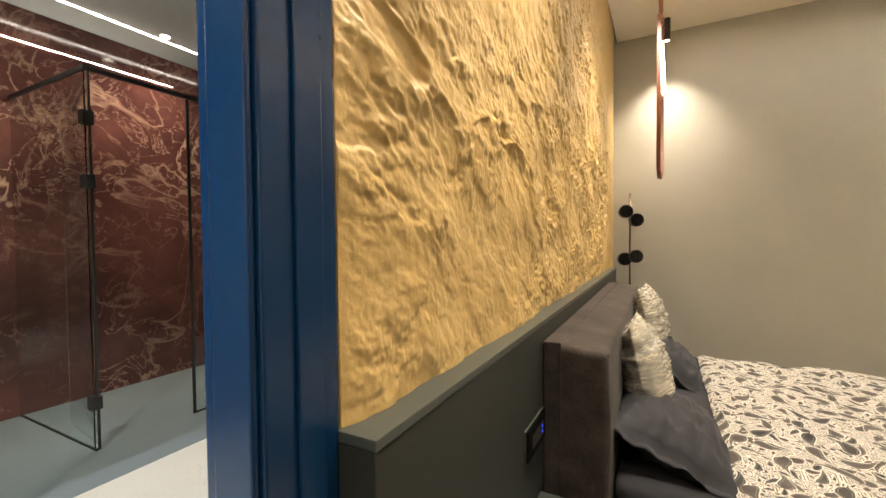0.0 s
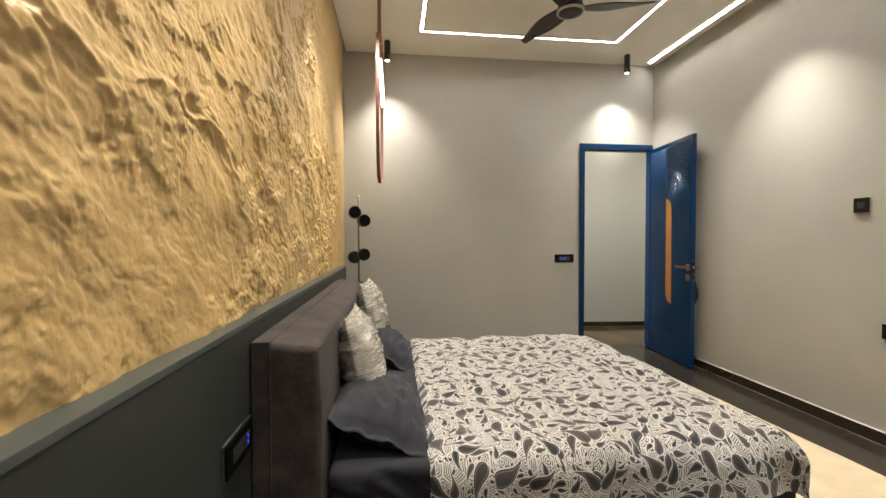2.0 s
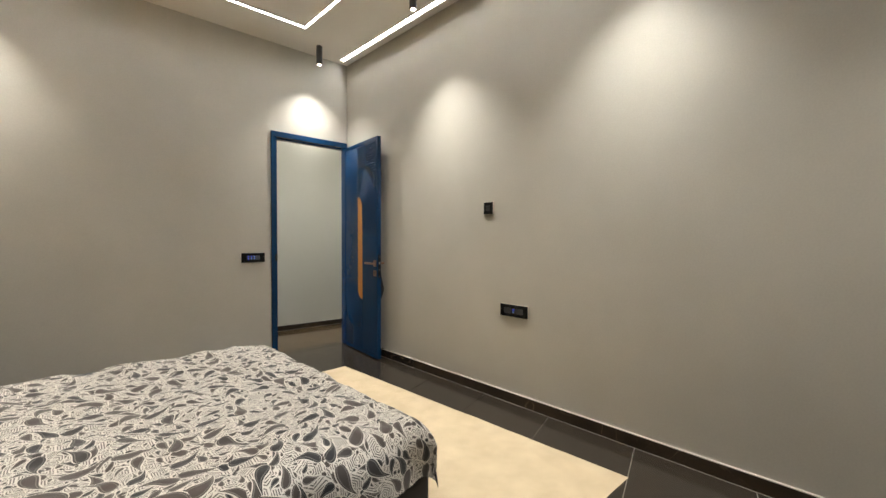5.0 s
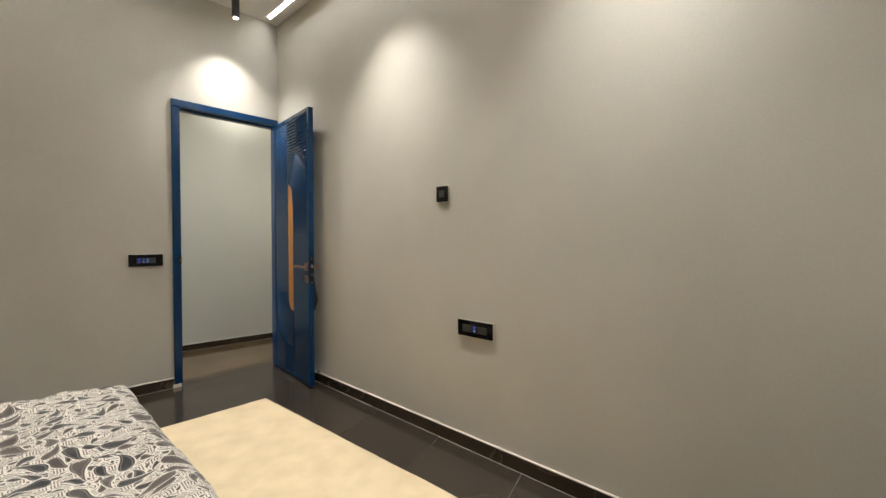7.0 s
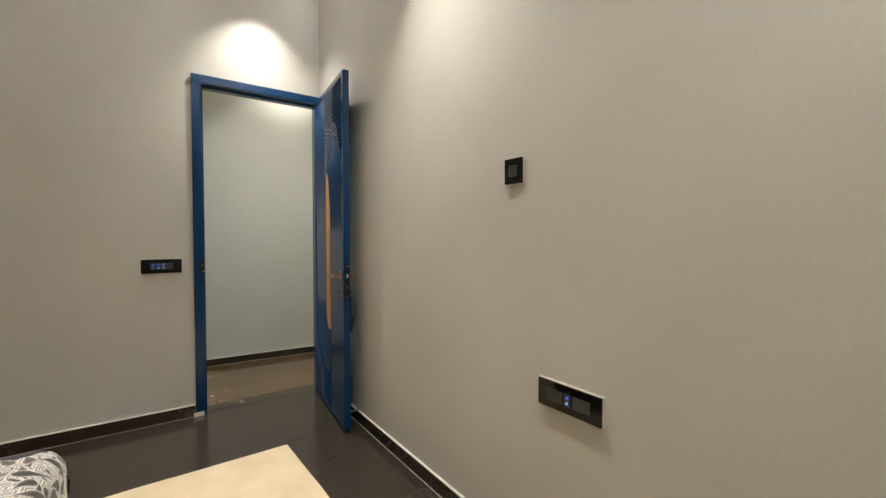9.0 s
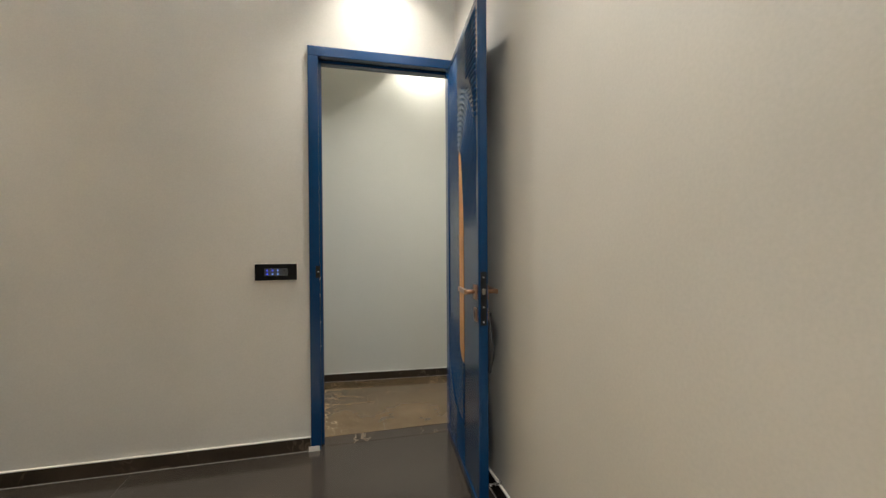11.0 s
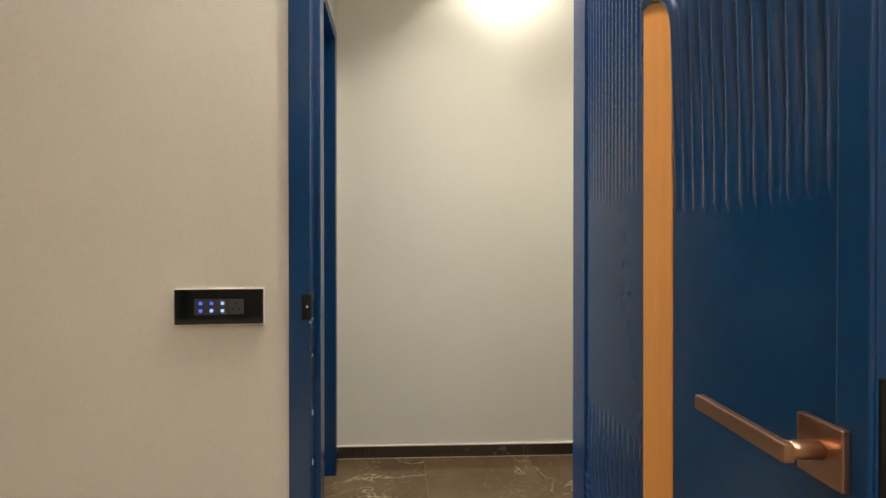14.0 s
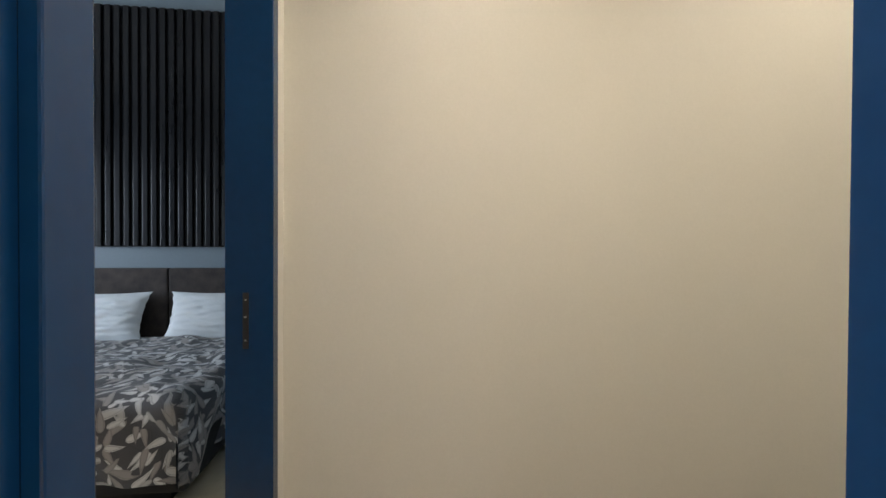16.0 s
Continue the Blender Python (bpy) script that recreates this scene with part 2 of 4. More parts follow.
M_SLATE = surface("slate_blue_paint", (0.16, 0.20, 0.23), (0.19, 0.235, 0.265), 0.6)
M_SLAT = surface("black_oak", (0.005, 0.005, 0.006), (0.011, 0.011, 0.013), 0.32, big=4, fine=60, stretch=(1, 1, 0.1), relief=0.15)
M_SLAT.node_tree.nodes["Principled BSDF"].inputs["Specular IOR Level"].default_value = 0.22
M_LINEN = surface("white_cotton", (0.62, 0.64, 0.64), (0.72, 0.73, 0.73), 0.9, big=5, fine=240, relief=0.2)
M_STAND = surface("grey_green_laminate", (0.060, 0.070, 0.066), (0.066, 0.077, 0.073), 0.34, big=1.5, fine=60, relief=0.0, spread=0.015)
M_LOCK = surface("blackened_steel", (0.004, 0.004, 0.004), (0.008, 0.0075, 0.007), 0.55, relief=0.05)
M_LOCK.node_tree.nodes["Principled BSDF"].inputs["Specular IOR Level"].default_value = 0.15
M_BAG = surface("black_canvas", (0.010, 0.010, 0.012), (0.018, 0.018, 0.02), 0.85, relief=0.3)
M_DUVET = printed_cloth("paisley_cotton", (0.66, 0.625, 0.57), (0.14, 0.13, 0.12), (0.016, 0.017, 0.020), (0.062, 0.050, 0.045))
M_FLORAL = printed_cloth("leaf_print_cotton", (0.050, 0.048, 0.050), (0.065, 0.062, 0.065), (0.60, 0.58, 0.56), (0.30, 0.27, 0.25), True)
M_LED = glow("warm_led_strip", LEDC, LED_GLOW)
M_BATHLED = glow("bath_led", (1.0, 0.95, 0.9), 20.0)
M_TUBE = glow("pendant_tube", LEDC, 14.0)
M_LENS = glow("spot_lens", WARM, 14.0)
M_BLUELED = glow("blue_indicator", (0.03, 0.07, 1.0), 0.9)
M_PALELED = glow("pale_blue_indicator", (0.22, 0.42, 1.0), 0.8)


def gold_material():
    m, nt, b = base_mat("gold_plaster", 0.36)
    p = world_pos(nt)
    cloud = fuzz(nt, p, 2.2, 6.0, 0.6)
    grain = fuzz(nt, p, 70.0, 4.0, 0.65)
    mix = op(nt, "ADD", op(nt, "MULTIPLY", cloud, 0.6), op(nt, "MULTIPLY", grain, 0.4))
    col = blend(nt, ramp(nt, mix, 0.35, 0.65), (0.58, 0.385, 0.146), (0.69, 0.475, 0.20))
    chips = ramp(nt, fuzz(nt, p, 38.0, 2.0, 0.5), 0.76, 0.775)
    put(nt, b.inputs["Base Color"], blend(nt, chips, col, (0.66, 0.60, 0.47)))
    b.inputs["Metallic"].default_value = 0.04
    put(nt, b.inputs["Roughness"], ramp(nt, cloud, 0.3, 0.7, 0.36, 0.50))
    bump(nt, b, op(nt, "ADD", fuzz(nt, p, 44.0, 5.0, 0.6), op(nt, "MULTIPLY", grain, 0.25)), 0.32, 0.005)
    return m


def silver_material():
    m, nt, b = base_mat("crushed_silver_satin", 0.25, 0.6)
    p = coords(nt, "Object", (0.5, 0.6, 3.0))
    folds = fuzz(nt, p, 11.0, 2.0, 0.45, 0.5)
    fine = fuzz(nt, p, 40.0, 2.0)
    # Base colour darkens in the fold troughs, painting in the crease shade.
    put(nt, b.inputs["Base Color"], blend(nt, ramp(nt, folds, 0.3, 0.7), (0.62, 0.58, 0.50), (0.84, 0.80, 0.72)))
    put(nt, b.inputs["Roughness"], ramp(nt, fine, 0.3, 0.7, 0.20, 0.34))
    bump(nt, b, op(nt, "ADD", folds, op(nt, "MULTIPLY", fine, 0.05)), 0.28, 0.016)
    return m


def glass_material():
    m, nt, b = base_mat("smoked_glass", 0.0)
    b.inputs["Base Color"].default_value = (0.86, 0.90, 0.89, 1)
    b.inputs["Transmission Weight"].default_value = 1.0
    b.inputs["IOR"].default_value = 1.45
    return m


M_GOLD, M_SILVER, M_GLASS = gold_material(), silver_material(), glass_material()


# ---- mesh helpers ----
def mesh_of(name, bm, material, smooth=False):
    me = bpy.data.meshes.new(name)
    bmesh.ops.recalc_face_normals(bm, faces=bm.faces)
    if smooth:
        for f in bm.faces:
            f.smooth = True
    bm.to_mesh(me)
    bm.free()
    me.materials.append(material)
    return me


def part(name, bm, material, parent=None, label="", smooth=False, at=None):
    ob = new(name, mesh_of(name, bm, material, smooth))
    if at is not None:
        ob.matrix_basis = at
    if parent is not None:
        ob.parent = parent
    return tagged(ob, label)


def empty(name, at=None, label="", category="", group="", kind=""):
    ob = new(name)
    ob.empty_display_size = 0.1
    if at is not None:
        ob.matrix_basis = at
    return tagged(ob, label, category, group, kind)


def box(x0, x1, y0, y1, z0, z1, bevel=0.0, bm=None, segments=2):
    bm = bm or bmesh.new()
    r = bmesh.ops.create_cube(bm, size=1, matrix=Matrix.Translation(((x0 + x1) / 2, (y0 + y1) / 2, (z0 + z1) / 2)) @ Matrix.Diagonal((x1 - x0, y1 - y0, z1 - z0, 1)))
    if bevel:
        edges = {e for v in r["verts"] for e in v.link_edges}
        bmesh.ops.bevel(bm, geom=list(edges), offset=bevel, segments=segments, affect="EDGES", profile=0.6)
    return bm


def rod(a, b, r, n=16, r2=None, bm=None):
    bm = bm or bmesh.new()
    a, b = Vector(a), Vector(b)
    turn = (b - a).to_track_quat("Z", "Y").to_matrix().to_4x4()
    bmesh.ops.create_cone(bm, cap_ends=True, segments=n, radius1=r, radius2=r if r2 is None else r2, depth=(b - a).length, matrix=Matrix.Translation((a + b) / 2) @ turn)
    return bm


def sweep(path, side, up, profile, sizes=None):
    """A strip of the given cross-section (pairs along side and up) along a list of points."""
    bm = bmesh.new()
    rows = []
    for i, (p, s, u) in enumerate(zip(path, side, up)):
        k = sizes[i] if sizes else 1.0
        rows.append([bm.verts.new(Vector(p) + s * a + u * c * k) for a, c in profile])
    for r0, r1 in zip(rows, rows[1:]):
        for i in range(len(profile) - 1):
            bm.faces.new((r0[i], r0[i + 1], r1[i + 1], r1[i]))
    for row in (rows[0], rows[-1]):
        if len(row) > 2:
            bm.faces.new(row)
    return bm


def structure(name, bm, material, label="", at=None, smooth=False):
    return tagged(part(name, bm, material, None, "", smooth, at), label, "", "", "structure")


# vectorised lattice noise for relief
_rng = np.random.RandomState(11)
_PERM = _rng.permutation(512)
_ANG = _rng.rand(512) * 2 * np.pi


def lattice(x, y):
    xi, yi = np.floor(x).astype(int), np.floor(y).astype(int)
    xf, yf = x - xi, y - yi

    def corner(i, j):
        a = _ANG[_PERM[(_PERM[(xi + i) % 512] + yi + j) % 512]]
        return np.cos(a) * (xf - i) + np.sin(a) * (yf - j)
    u, v = xf * xf * xf * (xf * (xf * 6 - 15) + 10), yf * yf * yf * (yf * (yf * 6 - 15) + 10)
    top = corner(0, 0) * (1 - u) + corner(1, 0) * u
    low = corner(0, 1) * (1 - u) + corner(1, 1) * u
    return (top * (1 - v) + low * v) * 1.5


def clouds(x, y, octaves=4, gain=0.5):
    total, amp = np.zeros_like(x), 1.0
    for k in range(octaves):
        total += amp * lattice(x * 2 ** k + 13.7 * k, y * 2 ** k + 7.1 * k)
        amp *= gain
    return total


def ridges(x, y, octaves=4, gain=0.55):
    total, amp = np.zeros_like(x), 1.0
    for k in range(octaves):
        total += amp * (1 - np.abs(lattice(x * 2 ** k + 5.3 * k, y * 2 ** k + 9.9 * k)) * 2)
        amp *= gain
    return total


def grid_mesh(name, points, material, uv=None, smooth=True):
    """A sheet from an array of points, rows by columns by 3."""
    r, c, _ = points.shape
    idx = np.arange(r * c).reshape(r, c)
    quads = np.stack((idx[:-1, :-1], idx[:-1, 1:], idx[1:, 1:], idx[1:, :-1]), -1).reshape(-1, 4)
    me = bpy.data.meshes.new(name)
    me.from_pydata(points.reshape(-1, 3).tolist(), [], quads.tolist())
    if uv is not None:
        layer = me.uv_layers.new(name="UVMap")
        layer.data.foreach_set("uv", uv.reshape(-1, 2)[quads.reshape(-1)].astype(np.float32).reshape(-1))
    if smooth:
        me.polygons.foreach_set("use_smooth", [True] * len(me.polygons))
    me.materials.append(material)
    me.update()
    return me


# ---- large structure: bedroom ----
DX0, DX1, DZ = 2.90, 3.782, 2.36        # doorway in the north wall, outer frame
BY0, BY1 = -0.42, 0.62                 # bathroom doorway in the west wall, outer frame

floor = structure("floor", box(-3.7, 5.6, -1.6, 8.5, -0.16, -0.004), M_GROUT, "dark marble floor with thin pale joints")
wall_west = structure("wall_west", box(0.15, XG - 0.03, BY1, YW + 0.1, 0, SLAB), M_WALL, "wall behind the bed with gold hand-worked plaster")
structure("wall_west_lintel", box(0.15, XG - 0.004, BY0, BY1, DZ, SLAB), M_WALL, "painted wall over the bathroom doorway")
structure("wall_west_end", box(0.15, XG - 0.004, YS, BY0, 0, SLAB), M_WALL, "painted greige wall")
structure("wall_north", box(0.15, DX0, YW, YW + 0.1, 0, SLAB), M_WALL, "matt greige painted wall")
structure("wall_north_lintel", box(DX0, DX1, YW, YW + 0.1, DZ, SLAB), M_WALL, "greige wall over the door")
structure("wall_north_corner", box(DX1, 3.85, YW, 4.774, 0, SLAB), M_WALL, "narrow strip of greige wall beside the door")
structure("wall_north_end", box(3.85, 5.6, YW + 0.001, YW + 0.1, 0, SLAB), M_WALL, "greige wall beside the door")
structure("wall_east", box(XR, XR + 0.15, YS, YW - 0.001, 0, SLAB), M_WALL, "long bare greige painted wall")
structure("wall_south", box(-3.7, XR + 0.15, YS - 0.15, YS, 0, SLAB), M_WALL, "plain greige wall")
structure("ceiling", box(XG + 0.035, XR - 0.001, YS, YW - 0.001, H, H + 0.06), M_CEIL, "off-white dropped ceiling with a dark gap along the gold wall")
# Dark brown sheet behind the ceiling gap, so that the gap reads dark.
structure("ceiling_gap_sheet", box(XG - 0.03, XG + 0.14, BY1, YW - 0.001, H + 0.10, H + 0.13), M_DARKGAP, "dark brown sheet behind the ceiling gap")
structure("ceiling_slab", box(-3.7, 5.7, YS - 0.15, 8.5, SLAB, SLAB + 0.1), M_CEIL, "concrete slab above the rooms")


def gold_relief():
    """Thick trowelled plaster: slanting ridges with sharp lips, smooth flats and crusty lumps."""
    ny, nz = 1150, 640
    g = np.linspace(0, 1, ny)
    y = BY1 + 0.004 + (YW - 0.006 - BY1) * (0.62 * g + 0.38 * g * g)
    z = np.linspace(1.0, SLAB - 0.2, nz)
    Y, Z = np.meshgrid(y, z)
    wx, wz = clouds(Y * 1.8, Z * 2.4, 2), clouds(Y * 1.8 + 31, Z * 2.4 + 17, 2)
    a, b = Y * 0.85 + 0.03 * wx, Z + 0.03 * wz
    lean = np.radians(-44)
    c, s = np.cos(lean), np.sin(lean)
    along, across = (a - 1.19) * c + (b - 2.0) * s, -(a - 1.19) * s + (b - 2.0) * c
    far = np.clip((Y - 1.4) / 1.4, 0, 1)
    patch = np.clip(0.5 + 2.2 * clouds(Y * 1.2 + 41, Z * 1.6 + 23, 2), 0, 1)
    rough = np.clip(0.45 + 2.2 * clouds(Y * 2.0 + 11, Z * 2.6 + 63, 2), 0.1, 1)
    upper = (1 - 0.45 * far) * np.clip((Z - 1.15 + 0.25 * wx) / 0.5, 0.5, 1)
    torn = clouds(along * 2.2 + 3, across * 4.0 + 5, 6, 0.55)
    step = np.tanh(10 * clouds(along * 1.4 + 23, across * 2.1 + 8, 6, 0.57)) + 0.8 * np.tanh(12 * (torn - 0.26)) + 0.8 * np.tanh(12 * (torn + 0.25))
    crest = np.clip(1 - 5.0 * np.abs(clouds(along * 1.3 + 17, across * 2.0 + 9, 6, 0.58)), 0, 1)
    crags = np.tanh(clouds(a * 6.5 + 9, b * 6.5 + 4, 6, 0.6) * 6)
    chips = np.tanh(clouds(a * 14 + 13, b * 14 + 2, 4, 0.6) * 4)
    crust = np.clip(clouds(a * 16 + 3, b * 15, 4, 0.6) - 0.05, 0, 1)
    soft = clouds(Y * 2.2 + 7, Z * 2.6 + 3, 3, 0.5)
    grit = clouds(Y * 38, Z * 38, 3, 0.6)
    calm = np.clip(1 - (Y - 3.7) / 0.9, 0.22, 1) * np.clip(1 - np.clip(Z - 2.2, 0, 1) * np.clip(Y - 2.9, 0, 1), 0.2, 1)
    depth = upper * (0.0058 * step * (0.35 + 0.65 * patch) + 0.011 * torn + 0.017 * crest * (0.25 + 0.75 * patch)) - 0.003
    depth = depth + 0.0030 * crags * (0.05 + 0.95 * np.maximum(far, rough)) + 0.0022 * chips * rough
    depth = depth + 0.009 * crust * (0.2 + 0.8 * far) * rough + 0.012 * soft + 0.0006 * grit
    depth = np.clip(depth * calm * (0.68 + 0.32 * far), -0.036, 0.044)
    # the coat is thickest in the middle of the wall and thins out at its two ends
    body = np.clip((Y - BY1) / 0.30, 0, 1) * np.clip((YW - Y) / 0.5, 0, 1)
    edge = np.clip((Y - BY1 - 0.004) / 0.03, 0, 1)
    X = XG + 0.026 * np.sqrt(body) + depth * (0.35 + 0.65 * edge)
    X[:, 0] = XG - 0.03
    pts = np.stack((X, Y, Z), -1)
    ob = new("plaster_relief", grid_mesh("plaster_relief", pts, M_GOLD))
    ob.parent = wall_west
    tagged(ob, "thick gold painted plaster worked into slanting ridges")


gold_relief()


# bathroom door frame in the west wall
def bath_frame():
    d = empty("door_2", label="blue lacquered frame of the open bathroom doorway", kind="structure")
    for y0, y1, inner in ((0.487, BY1, 1), (BY0, BY0 + 0.133, -1)):
        part("jamb", box(0.155, XG + 0.010, y0, y1 - 0.002, 0, DZ - 0.133, 0.004), M_BLUE, d)
        part("jamb_bead", box(0.19, XG + 0.002, (y0 - 0.012) if inner > 0 else y1, y0 if inner > 0 else y1 + 0.012, 0, DZ - 0.14, 0.004), M_BLUE, d)
        part("face_bead", box(XG + 0.010, XG + 0.016, y0 + 0.05, y0 + 0.10, 0, DZ - 0.14, 0.003), M_BLUE, d)
    part("head", box(0.155, XG + 0.010, BY0, BY1 - 0.002, DZ - 0.132, DZ, 0.004), M_BLUE, d)


bath_frame()


# main door: frame and open leaf
def ridge_profile(r):
    return [(-r, 0.0), (-r * 0.72, -r * 0.62), (0.0, -r * 0.95), (r * 0.72, -r * 0.62), (r, 0.0)]


def main_door():
    d = empty("door_1", label="blue lacquered door standing open with an ochre inlay", kind="structure")
    yf = YW - 0.02
    part("jamb", box(DX0, 2.958, yf, 4.775, 0.003, DZ - 0.058, 0.003), M_BLUE, d)
    part("jamb_stop", box(DX0, 2.974, 4.775, 4.838, 0.003, DZ - 0.07, 0.003), M_BLUE, d)
    part("jamb", box(3.756, DX1, yf, 4.775, 0.003, DZ - 0.058, 0.003), M_BLUE, d)
    part("head", box(DX0, DX1, yf, 4.775, DZ - 0.057, DZ, 0.003), M_BLUE, d)
    part("head_stop", box(DX0, DX1, 4.775, 4.838, DZ - 0.069, DZ, 0.003), M_BLUE, d)
    keep = part("strike_hole", box(2.934, 2.9605, 4.7085, 4.734, 1.012, 1.084, 0.004), M_LOCK, d, "torn black strike recess at the jamb's corner")
    for x, y, z, w in ((2.9585, 4.722, 1.010, 0.010), (2.9575, 4.712, 1.003, 0.006), (2.950, 4.7075, 1.046, 0.005)):
        part("torn_steel", box(x - w / 2, x + 0.004, y - w / 2, y + w / 2, z, z + 0.006, 0.0015), M_STEEL, keep, "bright torn steel edge")
    for z0, z1 in ((1.062, 1.104), (0.925, 0.985), (0.842, 0.905)):
        part("worn_groove", box(2.9565, 2.9597, 4.731, 4.750, z0, z1, 0.0012), M_LOCK, d, "dark worn groove along the jamb")
    for z in (0.60, 0.74, 0.90):
        part("paint_chip", box(2.9578, 2.9592, 4.735, 4.739, z, z + 0.014, 0.0004), M_CAULK, d, "pale chip in the paint")
    part("jamb_foot", box(DX0 + 0.004, 2.955, yf + 0.003, 4.772, 0.0, 0.003), M_CAULK, d)
    part("worn_foot", box(DX0 - 0.014, 2.948, yf - 0.0035, yf - 0.0004, 0.0, 0.030, 0.0012), M_CAULK, d, "pale chipped filler at the foot of the jamb")
    L = 0.882
    leaf = part("leaf", box(0, L, 0.006, 0.042, 0.012, 2.288, 0.003), M_BLUE, d, "blue fluted leaf opened against the side wall", at=pose(3.738, 4.772, 0, 0, 0, -95.7))
    part("stile", box(L - 0.035, L - 0.0005, 0.0, 0.0062, 0.013, 2.287, 0.002), M_BLUE, leaf)
    part("stile", box(0.0005, 0.10, 0.0, 0.0062, 0.013, 2.287, 0.002), M_BLUE, leaf)
    part("rail", box(0.10, L - 0.035, 0.0, 0.0062, 2.255, 2.287, 0.002), M_BLUE, leaf)
    part("rail", box(0.10, L - 0.035, 0.0, 0.0062, 0.013, 0.05, 0.002), M_BLUE, leaf)
    # ochre inlay: upper corner rounded to the lock side, lower corner to the hinge side
    u0, u1, zt, zb, R = 0.430, 0.536, 1.70, 0.59, 0.102
    bm = bmesh.new()
    outline = [(u0, zt)] + [(u0 + R * math.sin(a), zt - R + R * math.cos(a)) for a in np.linspace(0, math.pi / 2, 9)][1:]
    outline += [(u1, zb)] + [(u1 - R * math.sin(a), zb + R - R * math.cos(a)) for a in np.linspace(0, math.pi / 2, 9)][1:]
    front = [bm.verts.new((u, 0.0030, z)) for u, z in outline]
    back = [bm.verts.new((u, 0.0062, z)) for u, z in outline]
    bm.faces.new(front)
    for i in range(len(front)):
        j = (i + 1) % len(front)
        bm.faces.new((front[i], front[j], back[j], back[i]))
    part("inlay", bm, M_ORANGE, leaf, "ochre wood-veneer inlay with rounded ends")
    # fluted rings round both ends of the inlay, each running on as a straight flute that dies away
    n, pitch = 12, 0.0268
    out = Vector((0, 1, 0))
    for upper in (True, False):
        cu, cz, sg = (u0, zt - R, 1) if upper else (u1, zb + R, -1)
        for k in range(n):
            rad = R + pitch * (k + 0.5)
            limit = L - 0.037 - u0 if upper else u1 - 0.102
            path, side, sizes = [], [], []
            for a in np.linspace(0, math.pi / 2, 20):
                u, z = cu + sg * rad * math.sin(a), cz + sg * rad * math.cos(a)
                if abs(u - cu) > limit:
                    break
                path.append((u, 0.0062, z))
                side.append(Vector((sg * math.sin(a), 0, sg * math.cos(a))))
                sizes.append(1.0)
            else:
                for i in range(1, 15):
                    path.append((cu + sg * rad, 0.0062, cz - sg * (0.42 if upper else 0.18) * i / 14))
                    side.append(Vector((sg, 0, 0)))
                    sizes.append((1 - i / 14) ** 1.35)
            if len(path) > 1:
                path = [(u, 0.0062 + 0.0012 * (1 - k2), z) for (u, _, z), k2 in zip(path, sizes)]
                high = 1.0 if upper else 0.35
                sizes = [high * k2 for k2 in sizes]
                part("flute", sweep(path, side, [out] * len(path), ridge_profile(pitch * 0.49), sizes), M_BLUE, leaf, smooth=True)
        # level slats beyond the rings
        top = R + pitch * n
        z = cz + sg * (R + 0.03)
        zend = 2.25 if upper else 0.055
        while (z < zend) if upper else (z > zend):
            h = abs(z - cz)
            start = cu + sg * (math.sqrt(max(top * top - h * h, 0)) if h < top else 0)
            stop = L - 0.04 if upper else 0.104
            if sg * (stop - start) > 0.02:
                part("slat", sweep([(start, 0.0062, z), (stop, 0.0062, z)], [Vector((0, 0, 1))] * 2, [out * (1.25 if upper else 0.5)] * 2, [(-0.0115, 0.0), (-0.0105, -0.005), (-0.007, -0.009), (0.0, -0.011), (0.007, -0.009), (0.0105, -0.005), (0.0115, 0.0)]), M_BLUE, leaf, smooth=True)
            z += sg * 0.0265
    for i in range(15):
        u = 0.116 + i * 0.0202
        zs = [2.245, 1.9] + [1.9 - 0.075 * q for q in range(1, 13)]
        ks = [0.4, 0.38] + [0.38 * (1 - q / 12) ** 1.6 for q in range(1, 13)]
        part("fine_flute", sweep([(u, 0.0062 + 0.001 * (0.4 - q), z) for z, q in zip(zs, ks)], [Vector((1, 0, 0))] * 14, [out] * 14, ridge_profile(0.0095), ks), M_BLUE, leaf, smooth=True)
    # ironmongery
    for face, sgn in ((0.0, -1), (0.042, 1)):
        def slab(y0, y1):
            return min(face + sgn * y0, face + sgn * y1), max(face + sgn * y0, face + sgn * y1)
        rose = part("rose", box(L - 0.072, L - 0.018, *slab(0, 0.009), 0.960, 1.025, 0.002), M_COPPER, leaf, "square copper rose")
        part("lever", rod((L - 0.045, face + sgn * 0.008, 0.993), (L - 0.045, face + sgn * 0.052, 0.993), 0.010), M_COPPER, rose, smooth=True)
        part("lever_arm", box(L - 0.186, L - 0.034, *slab(0.043, 0.056), 0.983, 1.004, 0.003), M_COPPER, rose, "flat copper lever")
        cover = part("escutcheon", box(L - 0.072, L - 0.018, *slab(0, 0.007), 0.862, 0.922, 0.002), M_COPPER, leaf, "copper keyhole plate")
        part("keyhole", box(L - 0.051, L - 0.039, *slab(0.0065, 0.0085), 0.877, 0.908, 0.001), M_BLACK, cover)
    lock = part("lock_plate", box(L - 0.001, L + 0.0025, 0.009, 0.036, 0.85, 1.085, 0.001), M_LOCK, leaf, "black mortise lock plate")
    part("latch", box(L + 0.002, L + 0.012, 0.015, 0.029, 0.985, 1.012, 0.002), M_STEEL, lock, "worn steel latch")
    for z in (0.865, 0.93, 1.06):
        part("screw", rod((L + 0.002, 0.022, z), (L + 0.0045, 0.022, z), 0.004, 8), M_STEEL, lock)
    part("thumb_turn", rod((L - 0.045, 0.045, 0.89), (L - 0.045, 0.066, 0.89), 0.009, 10), M_BLACK, leaf)
